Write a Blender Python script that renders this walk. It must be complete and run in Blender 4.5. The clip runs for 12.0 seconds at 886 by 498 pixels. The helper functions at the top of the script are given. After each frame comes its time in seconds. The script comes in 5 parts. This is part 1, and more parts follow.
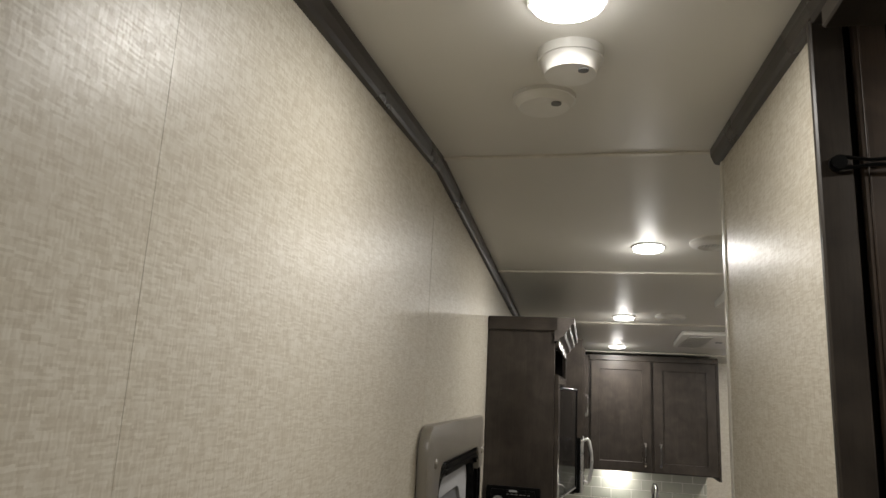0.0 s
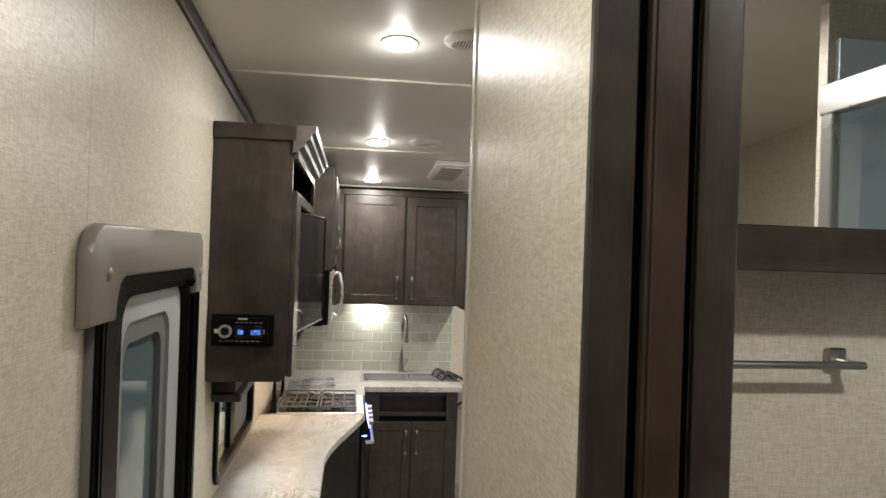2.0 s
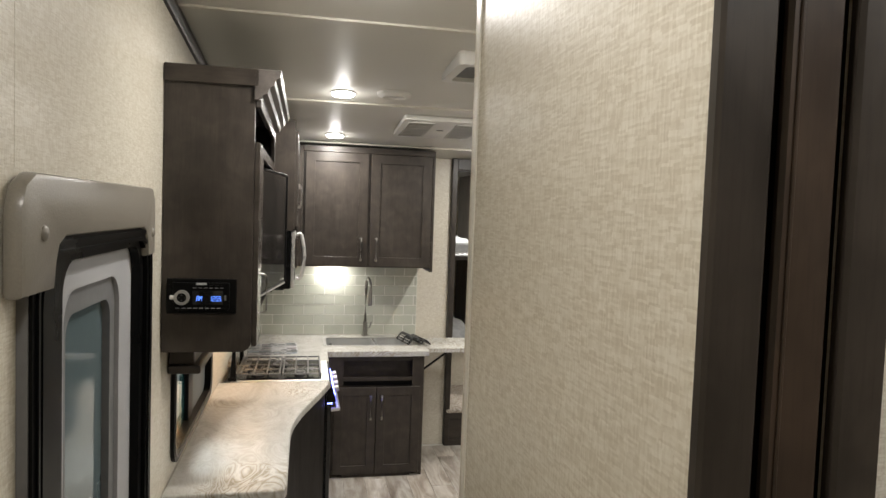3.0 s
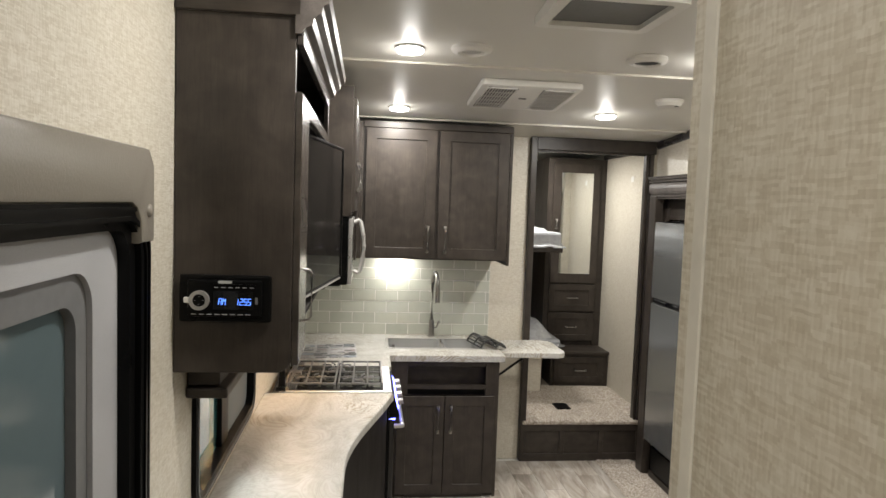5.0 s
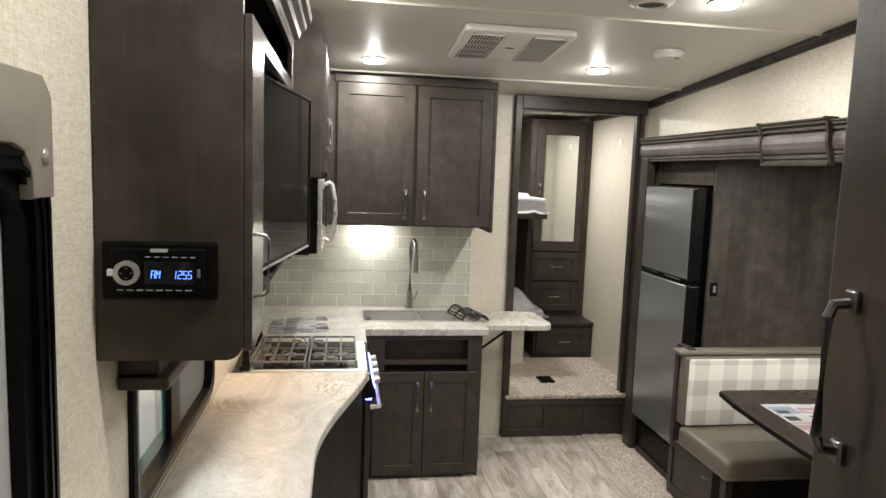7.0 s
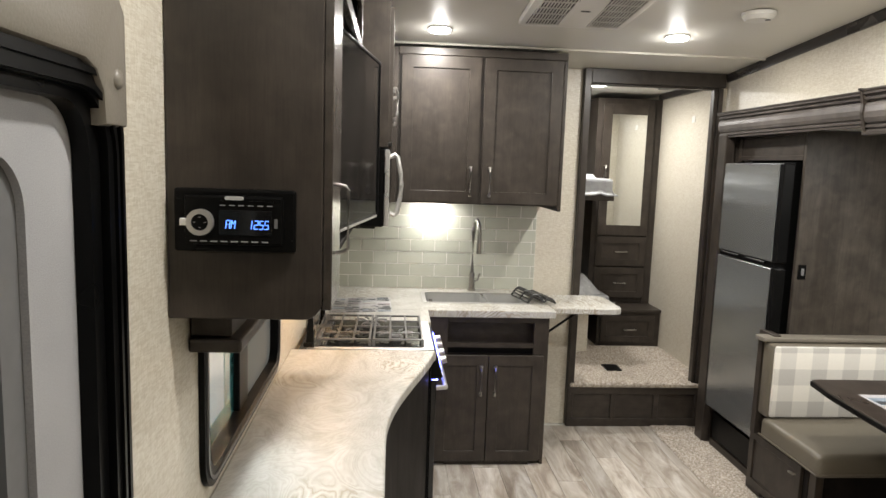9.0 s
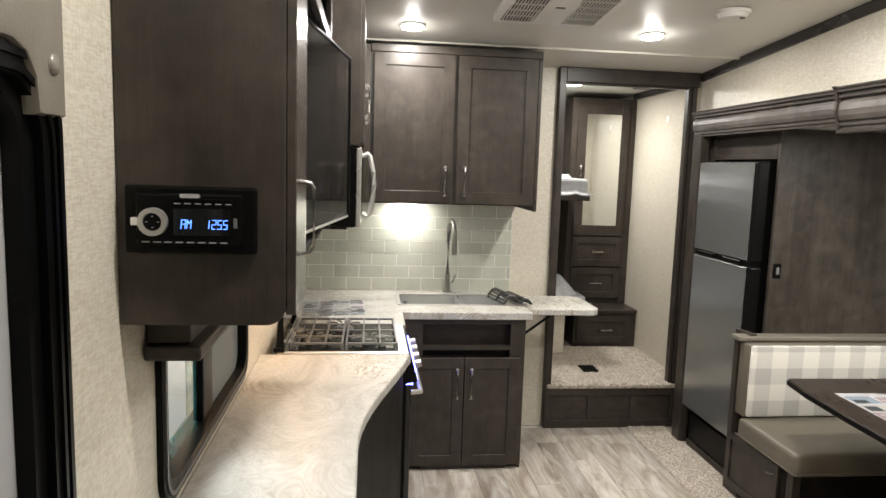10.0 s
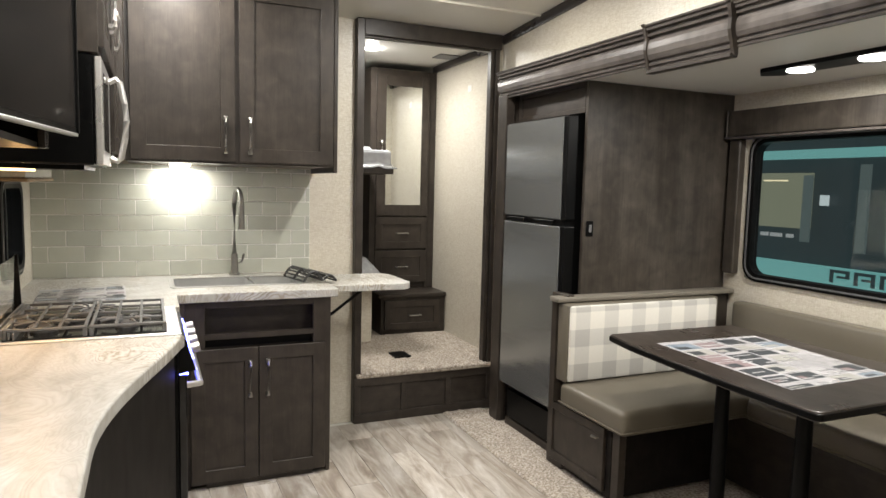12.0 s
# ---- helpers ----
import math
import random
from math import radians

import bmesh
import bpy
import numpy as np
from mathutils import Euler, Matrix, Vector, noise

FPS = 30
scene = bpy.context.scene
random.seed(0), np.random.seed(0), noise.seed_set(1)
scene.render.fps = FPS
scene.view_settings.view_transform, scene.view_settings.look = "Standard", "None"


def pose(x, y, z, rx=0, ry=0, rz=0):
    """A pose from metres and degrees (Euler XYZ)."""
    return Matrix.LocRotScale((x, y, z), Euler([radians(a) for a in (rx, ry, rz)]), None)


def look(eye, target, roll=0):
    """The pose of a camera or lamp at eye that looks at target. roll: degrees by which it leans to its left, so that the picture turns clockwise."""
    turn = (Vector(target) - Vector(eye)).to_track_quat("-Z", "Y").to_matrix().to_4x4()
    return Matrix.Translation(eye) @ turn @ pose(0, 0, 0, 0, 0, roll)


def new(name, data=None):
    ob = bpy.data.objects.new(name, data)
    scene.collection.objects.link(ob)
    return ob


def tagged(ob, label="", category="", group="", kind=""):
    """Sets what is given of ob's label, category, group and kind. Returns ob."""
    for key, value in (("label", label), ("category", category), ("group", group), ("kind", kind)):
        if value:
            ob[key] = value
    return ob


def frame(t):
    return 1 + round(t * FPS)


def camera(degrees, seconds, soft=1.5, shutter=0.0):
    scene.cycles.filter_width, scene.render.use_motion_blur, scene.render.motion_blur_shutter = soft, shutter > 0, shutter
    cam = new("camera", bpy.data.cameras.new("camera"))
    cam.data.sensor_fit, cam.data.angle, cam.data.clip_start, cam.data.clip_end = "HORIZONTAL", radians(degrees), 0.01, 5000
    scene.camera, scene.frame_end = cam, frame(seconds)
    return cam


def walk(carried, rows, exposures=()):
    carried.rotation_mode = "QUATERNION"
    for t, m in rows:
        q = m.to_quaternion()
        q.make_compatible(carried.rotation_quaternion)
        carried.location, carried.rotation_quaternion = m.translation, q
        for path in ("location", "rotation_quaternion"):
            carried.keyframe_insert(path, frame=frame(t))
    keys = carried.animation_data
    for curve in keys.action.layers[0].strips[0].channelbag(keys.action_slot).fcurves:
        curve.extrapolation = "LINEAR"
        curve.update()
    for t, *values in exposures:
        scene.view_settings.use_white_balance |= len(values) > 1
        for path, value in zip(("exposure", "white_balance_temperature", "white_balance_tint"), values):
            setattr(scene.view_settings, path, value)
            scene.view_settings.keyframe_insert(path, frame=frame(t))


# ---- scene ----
cam = camera(67.1, 12.0)
PATH = [
    (0, (0.446, 0.848, 2.041), (0.026, 2.761, 2.447), 2.9),
    (0.5, (0.475, 0.949, 1.99), (0.271, 2.916, 2.288), 2.7),
    (1, (0.509, 1.06, 1.953), (0.381, 3.044, 2.174), 2.7),
    (1.5, (0.535, 1.118, 1.91), (0.499, 3.113, 2.051), 2.4),
    (2, (0.542, 1.219, 1.912), (0.812, 3.201, 1.919), 1.9),
    (2.5, (0.474, 1.308, 1.903), (0.905, 3.259, 1.829), 2.1),
    (3, (0.487, 1.41, 1.9), (0.894, 3.366, 1.796), 2.0),
    (3.5, (0.505, 1.516, 1.889), (0.793, 3.492, 1.778), 2.2),
    (3.7, (0.501, 1.57, 1.883), (0.757, 3.55, 1.771), 2.1),
    (5.5, (0.503, 2.175, 1.85), (0.731, 4.157, 1.702), 2.0),
    (6, (0.537, 2.265, 1.848), (0.798, 4.242, 1.684), 2.0),
    (6.5, (0.525, 2.305, 1.837), (0.833, 4.272, 1.645), 2.0),
    (8.3, (0.46, 2.406, 1.743), (0.674, 4.375, 1.464), 1.9),
    (8.5, (0.443, 2.435, 1.733), (0.632, 4.407, 1.455), 1.9),
    (9, (0.448, 2.456, 1.718), (0.604, 4.434, 1.467), 1.9),
    (9.5, (0.451, 2.476, 1.713), (0.638, 4.453, 1.476), 1.8),
    (10, (0.462, 2.521, 1.707), (0.689, 4.493, 1.463), 1.8),
    (10.5, (0.467, 2.583, 1.683), (0.75, 4.545, 1.417), 1.7),
    (11, (0.519, 2.699, 1.572), (0.844, 4.655, 1.316), 1.7),
    (11.5, (0.577, 2.794, 1.557), (1.006, 4.737, 1.352), 1.6),
    (12, (0.553, 2.968, 1.42), (1.359, 4.788, 1.232), 1.4),
]
EXPOSURES = [(0.0, -0.88), (0.5, -0.74), (1.0, -0.60), (1.5, -0.45), (2.5, -0.22), (3.5, -0.20), (5.5, -0.12), (8.5, 0.04), (9.5, 0.06), (12.0, 0.14)]
walk(cam, [(t, look(eye, target, roll)) for t, eye, target, roll in PATH], EXPOSURES)

# ---- light and exposure ----
world = bpy.data.worlds.new("world")
world.use_nodes = True
scene.world = world
bg = world.node_tree.nodes["Background"]
bg.inputs[0].default_value, bg.inputs[1].default_value = (0.55, 0.62, 0.66, 1), 0.35


def c_at(y):
    """Height of the ceiling's underside: it falls to the rear, and to the nose."""
    if y < 2.6:
        return 2.677 - 0.06 * (2.6 - y)
    return 2.677 - 0.0805 * (y - 2.6) if y < 6.72 else 2.345


LED_WATTS = 16.0
LED_WARM = (1.0, 0.965, 0.915)


def lamp_disc(name, x, y, z, radius, watts, aim=(0, 0, -1), colour=LED_WARM):
    data = bpy.data.lights.new(name, "AREA")
    data.shape, data.size, data.energy, data.color = "DISK", 2 * radius, watts, colour
    ob = new(name, data)
    ob.matrix_world = look((x, y, z), (x + aim[0], y + aim[1] + 1e-4, z + aim[2]))
    return ob


def lamp_dome(name, x, y, z, radius, watts, colour=LED_WARM):
    """The domed side of a diffuser, which also lights the ceiling round it."""
    data = bpy.data.lights.new(name, "POINT")
    data.shadow_soft_size, data.energy, data.color = radius, watts, colour
    ob = new(name, data)
    ob.location = (x, y, z)
    return ob


# Added fill lamp, unseen outside the side window, to brighten the worktop.
lamp_disc("showroom_lamp", -0.62, 4.15, 1.95, 0.22, 10.0, (0.82, 0.0, -1.0), (0.88, 0.97, 1.0))

# ---- materials ----
class Nodes:
    """A small builder for node materials."""

    def __init__(self, name):
        self.m = bpy.data.materials.new(name)
        self.m.use_nodes = True
        self.t = self.m.node_tree
        self.b = self.t.nodes["Principled BSDF"]

    def add(self, kind, **values):
        n = self.t.nodes.new(kind)
        for k, v in values.items():
            n.inputs[k.replace("_", " ")].default_value = v
        return n

    def link(self, a, b):
        self.t.links.new(a, b)

    def coords(self, scale=(1, 1, 1), turn=(0, 0, 0)):
        c, m = self.t.nodes.new("ShaderNodeNewGeometry"), self.t.nodes.new("ShaderNodeMapping")
        m.inputs["Scale"].default_value, m.inputs["Rotation"].default_value = scale, turn
        self.link(c.outputs["Position"], m.inputs["Vector"])
        return m.outputs[0]

    def noise(self, where, scale, detail=4.0, rough=0.55, warp=0.0):
        n = self.add("ShaderNodeTexNoise", Scale=scale, Detail=detail, Roughness=rough, Distortion=warp)
        self.link(where, n.inputs["Vector"])
        return n.outputs["Fac"]

    def ramp(self, fac, *stops):
        r = self.t.nodes.new("ShaderNodeValToRGB")
        e = r.color_ramp.elements
        while len(e) < len(stops):
            e.new(0.5)
        for el, (p, c) in zip(e, stops):
            el.position, el.color = p, (*c, 1) if len(c) == 3 else c
        self.link(fac, r.inputs[0])
        return r.outputs[0]

    def mix(self, a, b, fac=0.5, mode="MIX"):
        n = self.t.nodes.new("ShaderNodeMixRGB")
        n.blend_type = mode
        for v, i in ((fac, 0), (a, 1), (b, 2)):
            if hasattr(v, "links"):
                self.link(v, n.inputs[i])
            else:
                n.inputs[i].default_value = v if i == 0 else (*v, 1)
        return n.outputs[0]

    def bump(self, height, strength, distance=0.002):
        n = self.add("ShaderNodeBump", Strength=strength, Distance=distance)
        self.link(height, n.inputs["Height"])
        self.link(n.outputs[0], self.b.inputs["Normal"])

    def done(self, colour, rough, metal=0.0, **more):
        for name, v in (("Base Color", colour), ("Roughness", rough), ("Metallic", metal), *((k.replace("_", " "), v) for k, v in more.items())):
            s = self.b.inputs[name]
            if hasattr(v, "links"):
                self.link(v, s)
            else:
                s.default_value = (*v, 1) if isinstance(v, tuple) and len(v) == 3 and len(s.default_value) == 4 else v
        return self.m


def grey(v):
    return (v, v, v)


def plain(name, colour, rough, metal=0.0, grain=40.0, vary=0.12, relief=0.0, **more):
    """Paint, plastic or metal with fine variation of tone and gloss."""
    n = Nodes(name)
    w = n.coords()
    fine, broad = n.noise(w, grain), n.noise(w, 3.0, 3)
    tone = n.mix(n.ramp(fine, (0.3, grey(1 - vary)), (0.7, grey(1.0))), n.ramp(broad, (0.3, grey(1 - vary)), (0.7, grey(1.0))), 1.0, "MULTIPLY")
    colour = n.mix(colour, tone, 1.0, "MULTIPLY")
    r = n.ramp(broad, (0.3, grey(max(rough - 0.06, 0.03))), (0.7, grey(min(rough + 0.06, 1))))
    if relief:
        n.bump(fine, relief)
    return n.done(colour, r, metal, **more)


def wallpaper():
    """Beige vinyl with a woven linen print: short slubbed threads across and down."""
    n = Nodes("linen_wall")

    def math_node(kind, a, b=0.0, c=0.0):
        m = n.t.nodes.new("ShaderNodeMath")
        m.operation = kind
        for k, v in enumerate((a, b, c)):
            if hasattr(v, "links"):
                n.link(v, m.inputs[k])
            else:
                m.inputs[k].default_value = v
        return m.outputs[0]

    geo, sep = n.t.nodes.new("ShaderNodeNewGeometry"), n.t.nodes.new("ShaderNodeSeparateXYZ")
    wob = n.add("ShaderNodeTexNoise", Scale=60.0, Detail=2.0)
    n.link(geo.outputs["Position"], wob.inputs["Vector"])
    jig = n.t.nodes.new("ShaderNodeVectorMath")
    jig.operation = "MULTIPLY_ADD"
    jig.inputs[1].default_value = (0.0035, 0.0035, 0.0035)
    n.link(wob.outputs["Color"], jig.inputs[0])
    n.link(geo.outputs["Position"], jig.inputs[2])
    n.link(jig.outputs[0], sep.inputs[0])
    flat = math_node("ADD", sep.outputs[0], sep.outputs[1])

    def threads(along, over, length, width, salt):
        """A random tone for each thread, which runs along one way and is cut short."""
        row = math_node("FLOOR", math_node("DIVIDE", over, width))
        w1 = n.t.nodes.new("ShaderNodeTexWhiteNoise")
        w1.noise_dimensions = "1D"
        n.link(math_node("ADD", row, salt), w1.inputs["W"])
        cell = math_node("FLOOR", math_node("MULTIPLY_ADD", w1.outputs["Value"], 31.0, math_node("DIVIDE", along, length)))
        w2 = n.t.nodes.new("ShaderNodeTexWhiteNoise")
        w2.noise_dimensions = "2D"
        v = n.t.nodes.new("ShaderNodeCombineXYZ")
        n.link(row, v.inputs[0])
        n.link(cell, v.inputs[1])
        n.link(v.outputs[0], w2.inputs["Vector"])
        return w2.outputs["Value"]

    across = threads(flat, sep.outputs[2], 0.019, 0.0026, 3.3)
    down = threads(sep.outputs[2], flat, 0.015, 0.0026, 8.7)
    fuzz = n.noise(n.coords((420, 420, 420)), 1.0, 2)
    broad = n.noise(n.coords(), 1.3, 2)
    patch = n.noise(n.coords(), 45.0, 3)
    weave = n.mix(n.mix(across, down, 0.45), n.mix(fuzz, patch, 0.2), 0.30)
    base = n.ramp(weave, (0.18, (0.500, 0.447, 0.352)), (0.5, (0.592, 0.547, 0.452)), (0.82, (0.678, 0.642, 0.555)))
    base = n.mix(base, n.ramp(broad, (0.3, grey(0.93)), (0.7, grey(1.0))), 1.0, "MULTIPLY")
    n.bump(weave, 0.11, 0.001)
    return n.done(base, n.ramp(weave, (0.2, grey(0.46)), (0.8, grey(0.34))), Specular_IOR_Level=0.5)


def wood(name, dark, light, across=(55, 55, 3.2), rough=0.36, spec=0.36):
    """Stained wood: long grain, soft bands, pores."""
    n = Nodes(name)
    grain = n.noise(n.coords(across), 1.0, 5, 0.62, 0.4)
    pores = n.noise(n.coords(tuple(4.5 * a for a in across)), 1.0, 3, 0.6)
    cloud = n.noise(n.coords(tuple(min(a, 9.0) for a in across)), 0.9, 4, 0.55, 0.8)
    blotch = n.noise(n.coords(), 13.0, 3, 0.5, 0.5)
    c = n.ramp(n.mix(grain, cloud, 0.55), (0.32, dark), (0.66, light))
    c = n.mix(c, n.ramp(blotch, (0.3, grey(0.62)), (0.7, grey(1.25))), 0.85, "MULTIPLY")
    c = n.mix(c, n.ramp(pores, (0.36, grey(0.70)), (0.5, grey(1.0))), 0.5, "MULTIPLY")
    n.bump(grain, 0.07, 0.0006)
    return n.done(c, n.ramp(cloud, (0.3, grey(rough - 0.04)), (0.7, grey(rough + 0.07))), Specular_IOR_Level=spec)


def marble():
    """Laminate worktop: cream with nested grey-brown and white swirls."""
    n = Nodes("swirl_laminate")
    w = n.coords((1.9, 0.95, 1.0), (0, 0, 0.35))
    flow = n.noise(w, 2.1, 3, 0.5, 1.9)
    ways = n.t.nodes.new("ShaderNodeMath")
    ways.operation = "MULTIPLY_ADD"
    ways.inputs[1].default_value = 17.0
    n.link(flow, ways.inputs[0])
    n.link(n.noise(w, 9.0, 4, 0.6, 0.8), ways.inputs[2])
    rings = n.t.nodes.new("ShaderNodeMath")
    rings.operation = "PINGPONG"
    rings.inputs[1].default_value = 0.5
    n.link(ways.outputs[0], rings.inputs[0])
    mask = n.ramp(n.noise(n.coords((1.0, 0.7, 1.0)), 2.3, 3, 0.5, 0.6), (0.42, grey(0.22)), (0.56, grey(1.0)))
    cloud = n.noise(w, 3.4, 7, 0.6, 1.6)
    base = n.ramp(cloud, (0.30, (0.315, 0.30, 0.27)), (0.48, (0.405, 0.395, 0.362)), (0.66, (0.47, 0.462, 0.435)))
    lines = n.ramp(rings.outputs[0], (0.02, (0.62, 0.55, 0.44)), (0.14, (0.90, 0.86, 0.79)), (0.32, grey(1.0)), (0.46, (1.22, 1.22, 1.21)))
    c = n.mix(base, n.mix(grey(1.0), lines, mask), 1.0, "MULTIPLY")
    return n.done(c, n.ramp(cloud, (0.3, grey(0.38)), (0.7, grey(0.46))), Specular_IOR_Level=0.26)


def plank():
    """Weathered light vinyl plank; each plank takes its own tone."""
    n = Nodes("vinyl_plank")
    info = n.t.nodes.new("ShaderNodeObjectInfo")
    w = n.coords((11, 2.2, 1))
    shift = n.t.nodes.new("ShaderNodeVectorMath")
    shift.operation = "ADD"
    n.link(w, shift.inputs[0])
    scale = n.t.nodes.new("ShaderNodeVectorMath")
    scale.operation = "SCALE"
    scale.inputs[0].default_value = (37, 19, 0)
    n.link(info.outputs["Random"], scale.inputs["Scale"])
    n.link(scale.outputs[0], shift.inputs[1])
    grain = n.noise(shift.outputs[0], 1.0, 7, 0.62, 1.05)
    fine = n.noise(n.coords((130, 6, 1)), 1.0, 3)
    c = n.ramp(grain, (0.28, (0.20, 0.16, 0.125)), (0.43, (0.35, 0.30, 0.245)), (0.55, (0.49, 0.445, 0.385)), (0.70, (0.66, 0.63, 0.58)))
    c = n.mix(c, n.ramp(info.outputs["Random"], (0.0, grey(0.76)), (1.0, grey(1.08))), 1.0, "MULTIPLY")
    c = n.mix(c, n.ramp(fine, (0.3, grey(0.82)), (0.6, grey(1.0))), 0.6, "MULTIPLY")
    n.bump(fine, 0.15, 0.0006)
    return n.done(c, n.ramp(grain, (0.3, grey(0.46)), (0.7, grey(0.36))))


def carpet():
    n = Nodes("speckled_carpet")
    w = n.coords()
    tuft, fleck, broad = n.noise(w, 160, 3, 0.7), n.noise(w, 78, 3, 0.7), n.noise(w, 14, 4)
    c = n.ramp(fleck, (0.33, (0.22, 0.18, 0.14)), (0.5, (0.43, 0.375, 0.315)), (0.66, (0.64, 0.585, 0.51)))
    c = n.mix(c, n.ramp(broad, (0.3, grey(0.8)), (0.7, grey(1.05))), 0.8, "MULTIPLY")
    n.bump(n.mix(tuft, fleck, 0.5), 1.0, 0.006)
    return n.done(c, 0.95, Specular_IOR_Level=0.1)


def plaid():
    """Cream cloth with grey-beige check bands."""
    n = Nodes("plaid_cloth")
    geo = n.t.nodes.new("ShaderNodeNewGeometry")
    sep = n.t.nodes.new("ShaderNodeSeparateXYZ")
    n.link(geo.outputs["Position"], sep.inputs[0])

    def bands(axis, phase):
        m = n.t.nodes.new("ShaderNodeMath")
        m.operation = "MULTIPLY_ADD"
        m.inputs[1].default_value, m.inputs[2].default_value = 5.9, phase
        n.link(sep.outputs[axis], m.inputs[0])
        f = n.t.nodes.new("ShaderNodeMath")
        f.operation = "FRACT"
        n.link(m.outputs[0], f.inputs[0])
        return n.ramp(f.outputs[0], (0.48, grey(0)), (0.52, grey(1)))

    both = n.mix(bands("X", 0.15), bands("Z", 0.62), 0.5)
    c = n.ramp(both, (0.1, (0.76, 0.735, 0.66)), (0.5, (0.62, 0.605, 0.55)), (0.9, (0.47, 0.455, 0.42)))
    thread = n.noise(n.coords((420, 420, 420)), 1.0, 2)
    c = n.mix(c, n.ramp(thread, (0.3, grey(0.86)), (0.7, grey(1.0))), 0.8, "MULTIPLY")
    n.bump(thread, 0.4, 0.001)
    return n.done(c, 0.85)


def tile_glaze():
    n = Nodes("tile_glaze")
    info = n.t.nodes.new("ShaderNodeObjectInfo")
    cloud = n.noise(n.coords(), 14, 3)
    c = n.mix((0.45, 0.458, 0.388), n.ramp(info.outputs["Random"], (0, grey(0.9)), (1, grey(1.06))), 1.0, "MULTIPLY")
    c = n.mix(c, n.ramp(cloud, (0.3, grey(0.92)), (0.7, grey(1.0))), 1.0, "MULTIPLY")
    n.bump(cloud, 0.05, 0.001)
    return n.done(c, 0.22)


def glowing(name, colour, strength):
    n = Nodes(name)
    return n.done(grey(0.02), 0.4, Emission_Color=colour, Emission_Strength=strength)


def glass(name, tint=(1, 1, 1), rough=0.0):
    n = Nodes(name)
    return n.done(tint, rough, Transmission_Weight=1.0, IOR=1.45)


WALL = wallpaper()
n = Nodes("ceiling_panel")
fine = n.noise(n.coords(), 220, 3)
n.bump(fine, 0.04, 0.0006)
CEIL = n.done(n.mix((0.70, 0.685, 0.635), n.ramp(n.noise(n.coords(), 1.4, 2), (0.3, grey(0.95)), (0.7, grey(1.0))), 1.0, "MULTIPLY"), 0.42)
WOOD = wood("dark_stained_wood", (0.029, 0.0230, 0.0182), (0.046, 0.0372, 0.0300))
WOOD_H = wood("dark_stained_wood_along", (0.029, 0.0230, 0.0182), (0.046, 0.0372, 0.0300), (55, 3.2, 55))
WOOD_X = wood("dark_stained_wood_across", (0.029, 0.0230, 0.0182), (0.046, 0.0372, 0.0300), (3.2, 55, 55))
GREYWOOD = wood("grey_slide_panel", (0.034, 0.0275, 0.0215), (0.066, 0.056, 0.045), (26, 26, 1.3), 0.40)
# Shade under worktop, table and media shelf put into a blackened wood colour.
SHADEWOOD = wood("shaded_wood", (0.010, 0.0085, 0.0075), (0.017, 0.0145, 0.0125), (55, 55, 3.2), 0.55, 0.12)
TABLE = wood("dark_table_laminate", (0.024, 0.018, 0.0145), (0.040, 0.031, 0.025), (40, 3, 40), 0.30, 0.5)
WARMWOOD = wood("warm_brown_wood", (0.040, 0.026, 0.018), (0.062, 0.043, 0.030))
SATINWOOD = wood("satin_stained_wood", (0.032, 0.0260, 0.0212), (0.050, 0.0410, 0.0338), (55, 3.2, 55), 0.22, 0.6)
TRIM = plain("dark_moulding", (0.035, 0.029, 0.026), 0.30, grain=90)
VALANCE_M = wood("grey_brown_moulding", (0.060, 0.051, 0.045), (0.105, 0.091, 0.081), (50, 3, 50), 0.40, 0.45)
BATTEN = plain("seam_batten", (0.76, 0.73, 0.65), 0.4)
COUNTER = marble()
PLANK = plank()
CARPET = carpet()
PLAID = plaid()
TILE = tile_glaze()
GROUT = plain("pale_grout", (0.84, 0.83, 0.78), 0.85, relief=0.2)
STEEL = plain("brushed_steel", (0.60, 0.59, 0.57), 0.32, 0.75, grain=220, vary=0.1)
NICKEL = plain("satin_nickel", (0.40, 0.385, 0.36), 0.30, 1.0)
n = Nodes("fridge_steel")
wave = n.noise(n.coords((1.5, 1.5, 11)), 1.0, 3, 0.5, 0.9)
n.bump(wave, 0.40, 0.004)
FRIDGE = n.done(n.mix((0.33, 0.34, 0.335), n.ramp(n.noise(n.coords((300, 300, 8)), 1.0, 2), (0.3, grey(0.9)), (0.7, grey(1.0))), 1.0, "MULTIPLY"), n.ramp(wave, (0.3, grey(0.14)), (0.7, grey(0.26))), 0.75)
BLACK = plain("black_plastic", grey(0.0045), 0.34, Specular_IOR_Level=0.12)
GLOSSBLACK = plain("gloss_black", grey(0.008), 0.06, vary=0.02)
IRON = plain("cast_iron", grey(0.12), 0.36, relief=0.2)
RUBBER = plain("black_rubber", grey(0.0035), 0.30, Specular_IOR_Level=0.12)
VINYL = plain("olive_vinyl", (0.135, 0.118, 0.088), 0.42, grain=240, vary=0.1, relief=0.25)
PADDED = plain("taupe_padded_vinyl", (0.235, 0.213, 0.178), 0.33, grain=200, vary=0.1, relief=0.25)
CAPVINYL = plain("grey_olive_cap", (0.20, 0.18, 0.145), 0.40, grain=160, vary=0.12, relief=0.15)
GUNMETAL = plain("dark_gunmetal", (0.13, 0.13, 0.135), 0.32, 1.0)
WIRE = plain("black_coated_wire", grey(0.028), 0.28, vary=0.2)
WHITE = plain("white_plastic", (0.76, 0.75, 0.71), 0.35, vary=0.04)
GRILLE = plain("grille_grey", grey(0.16), 0.5)
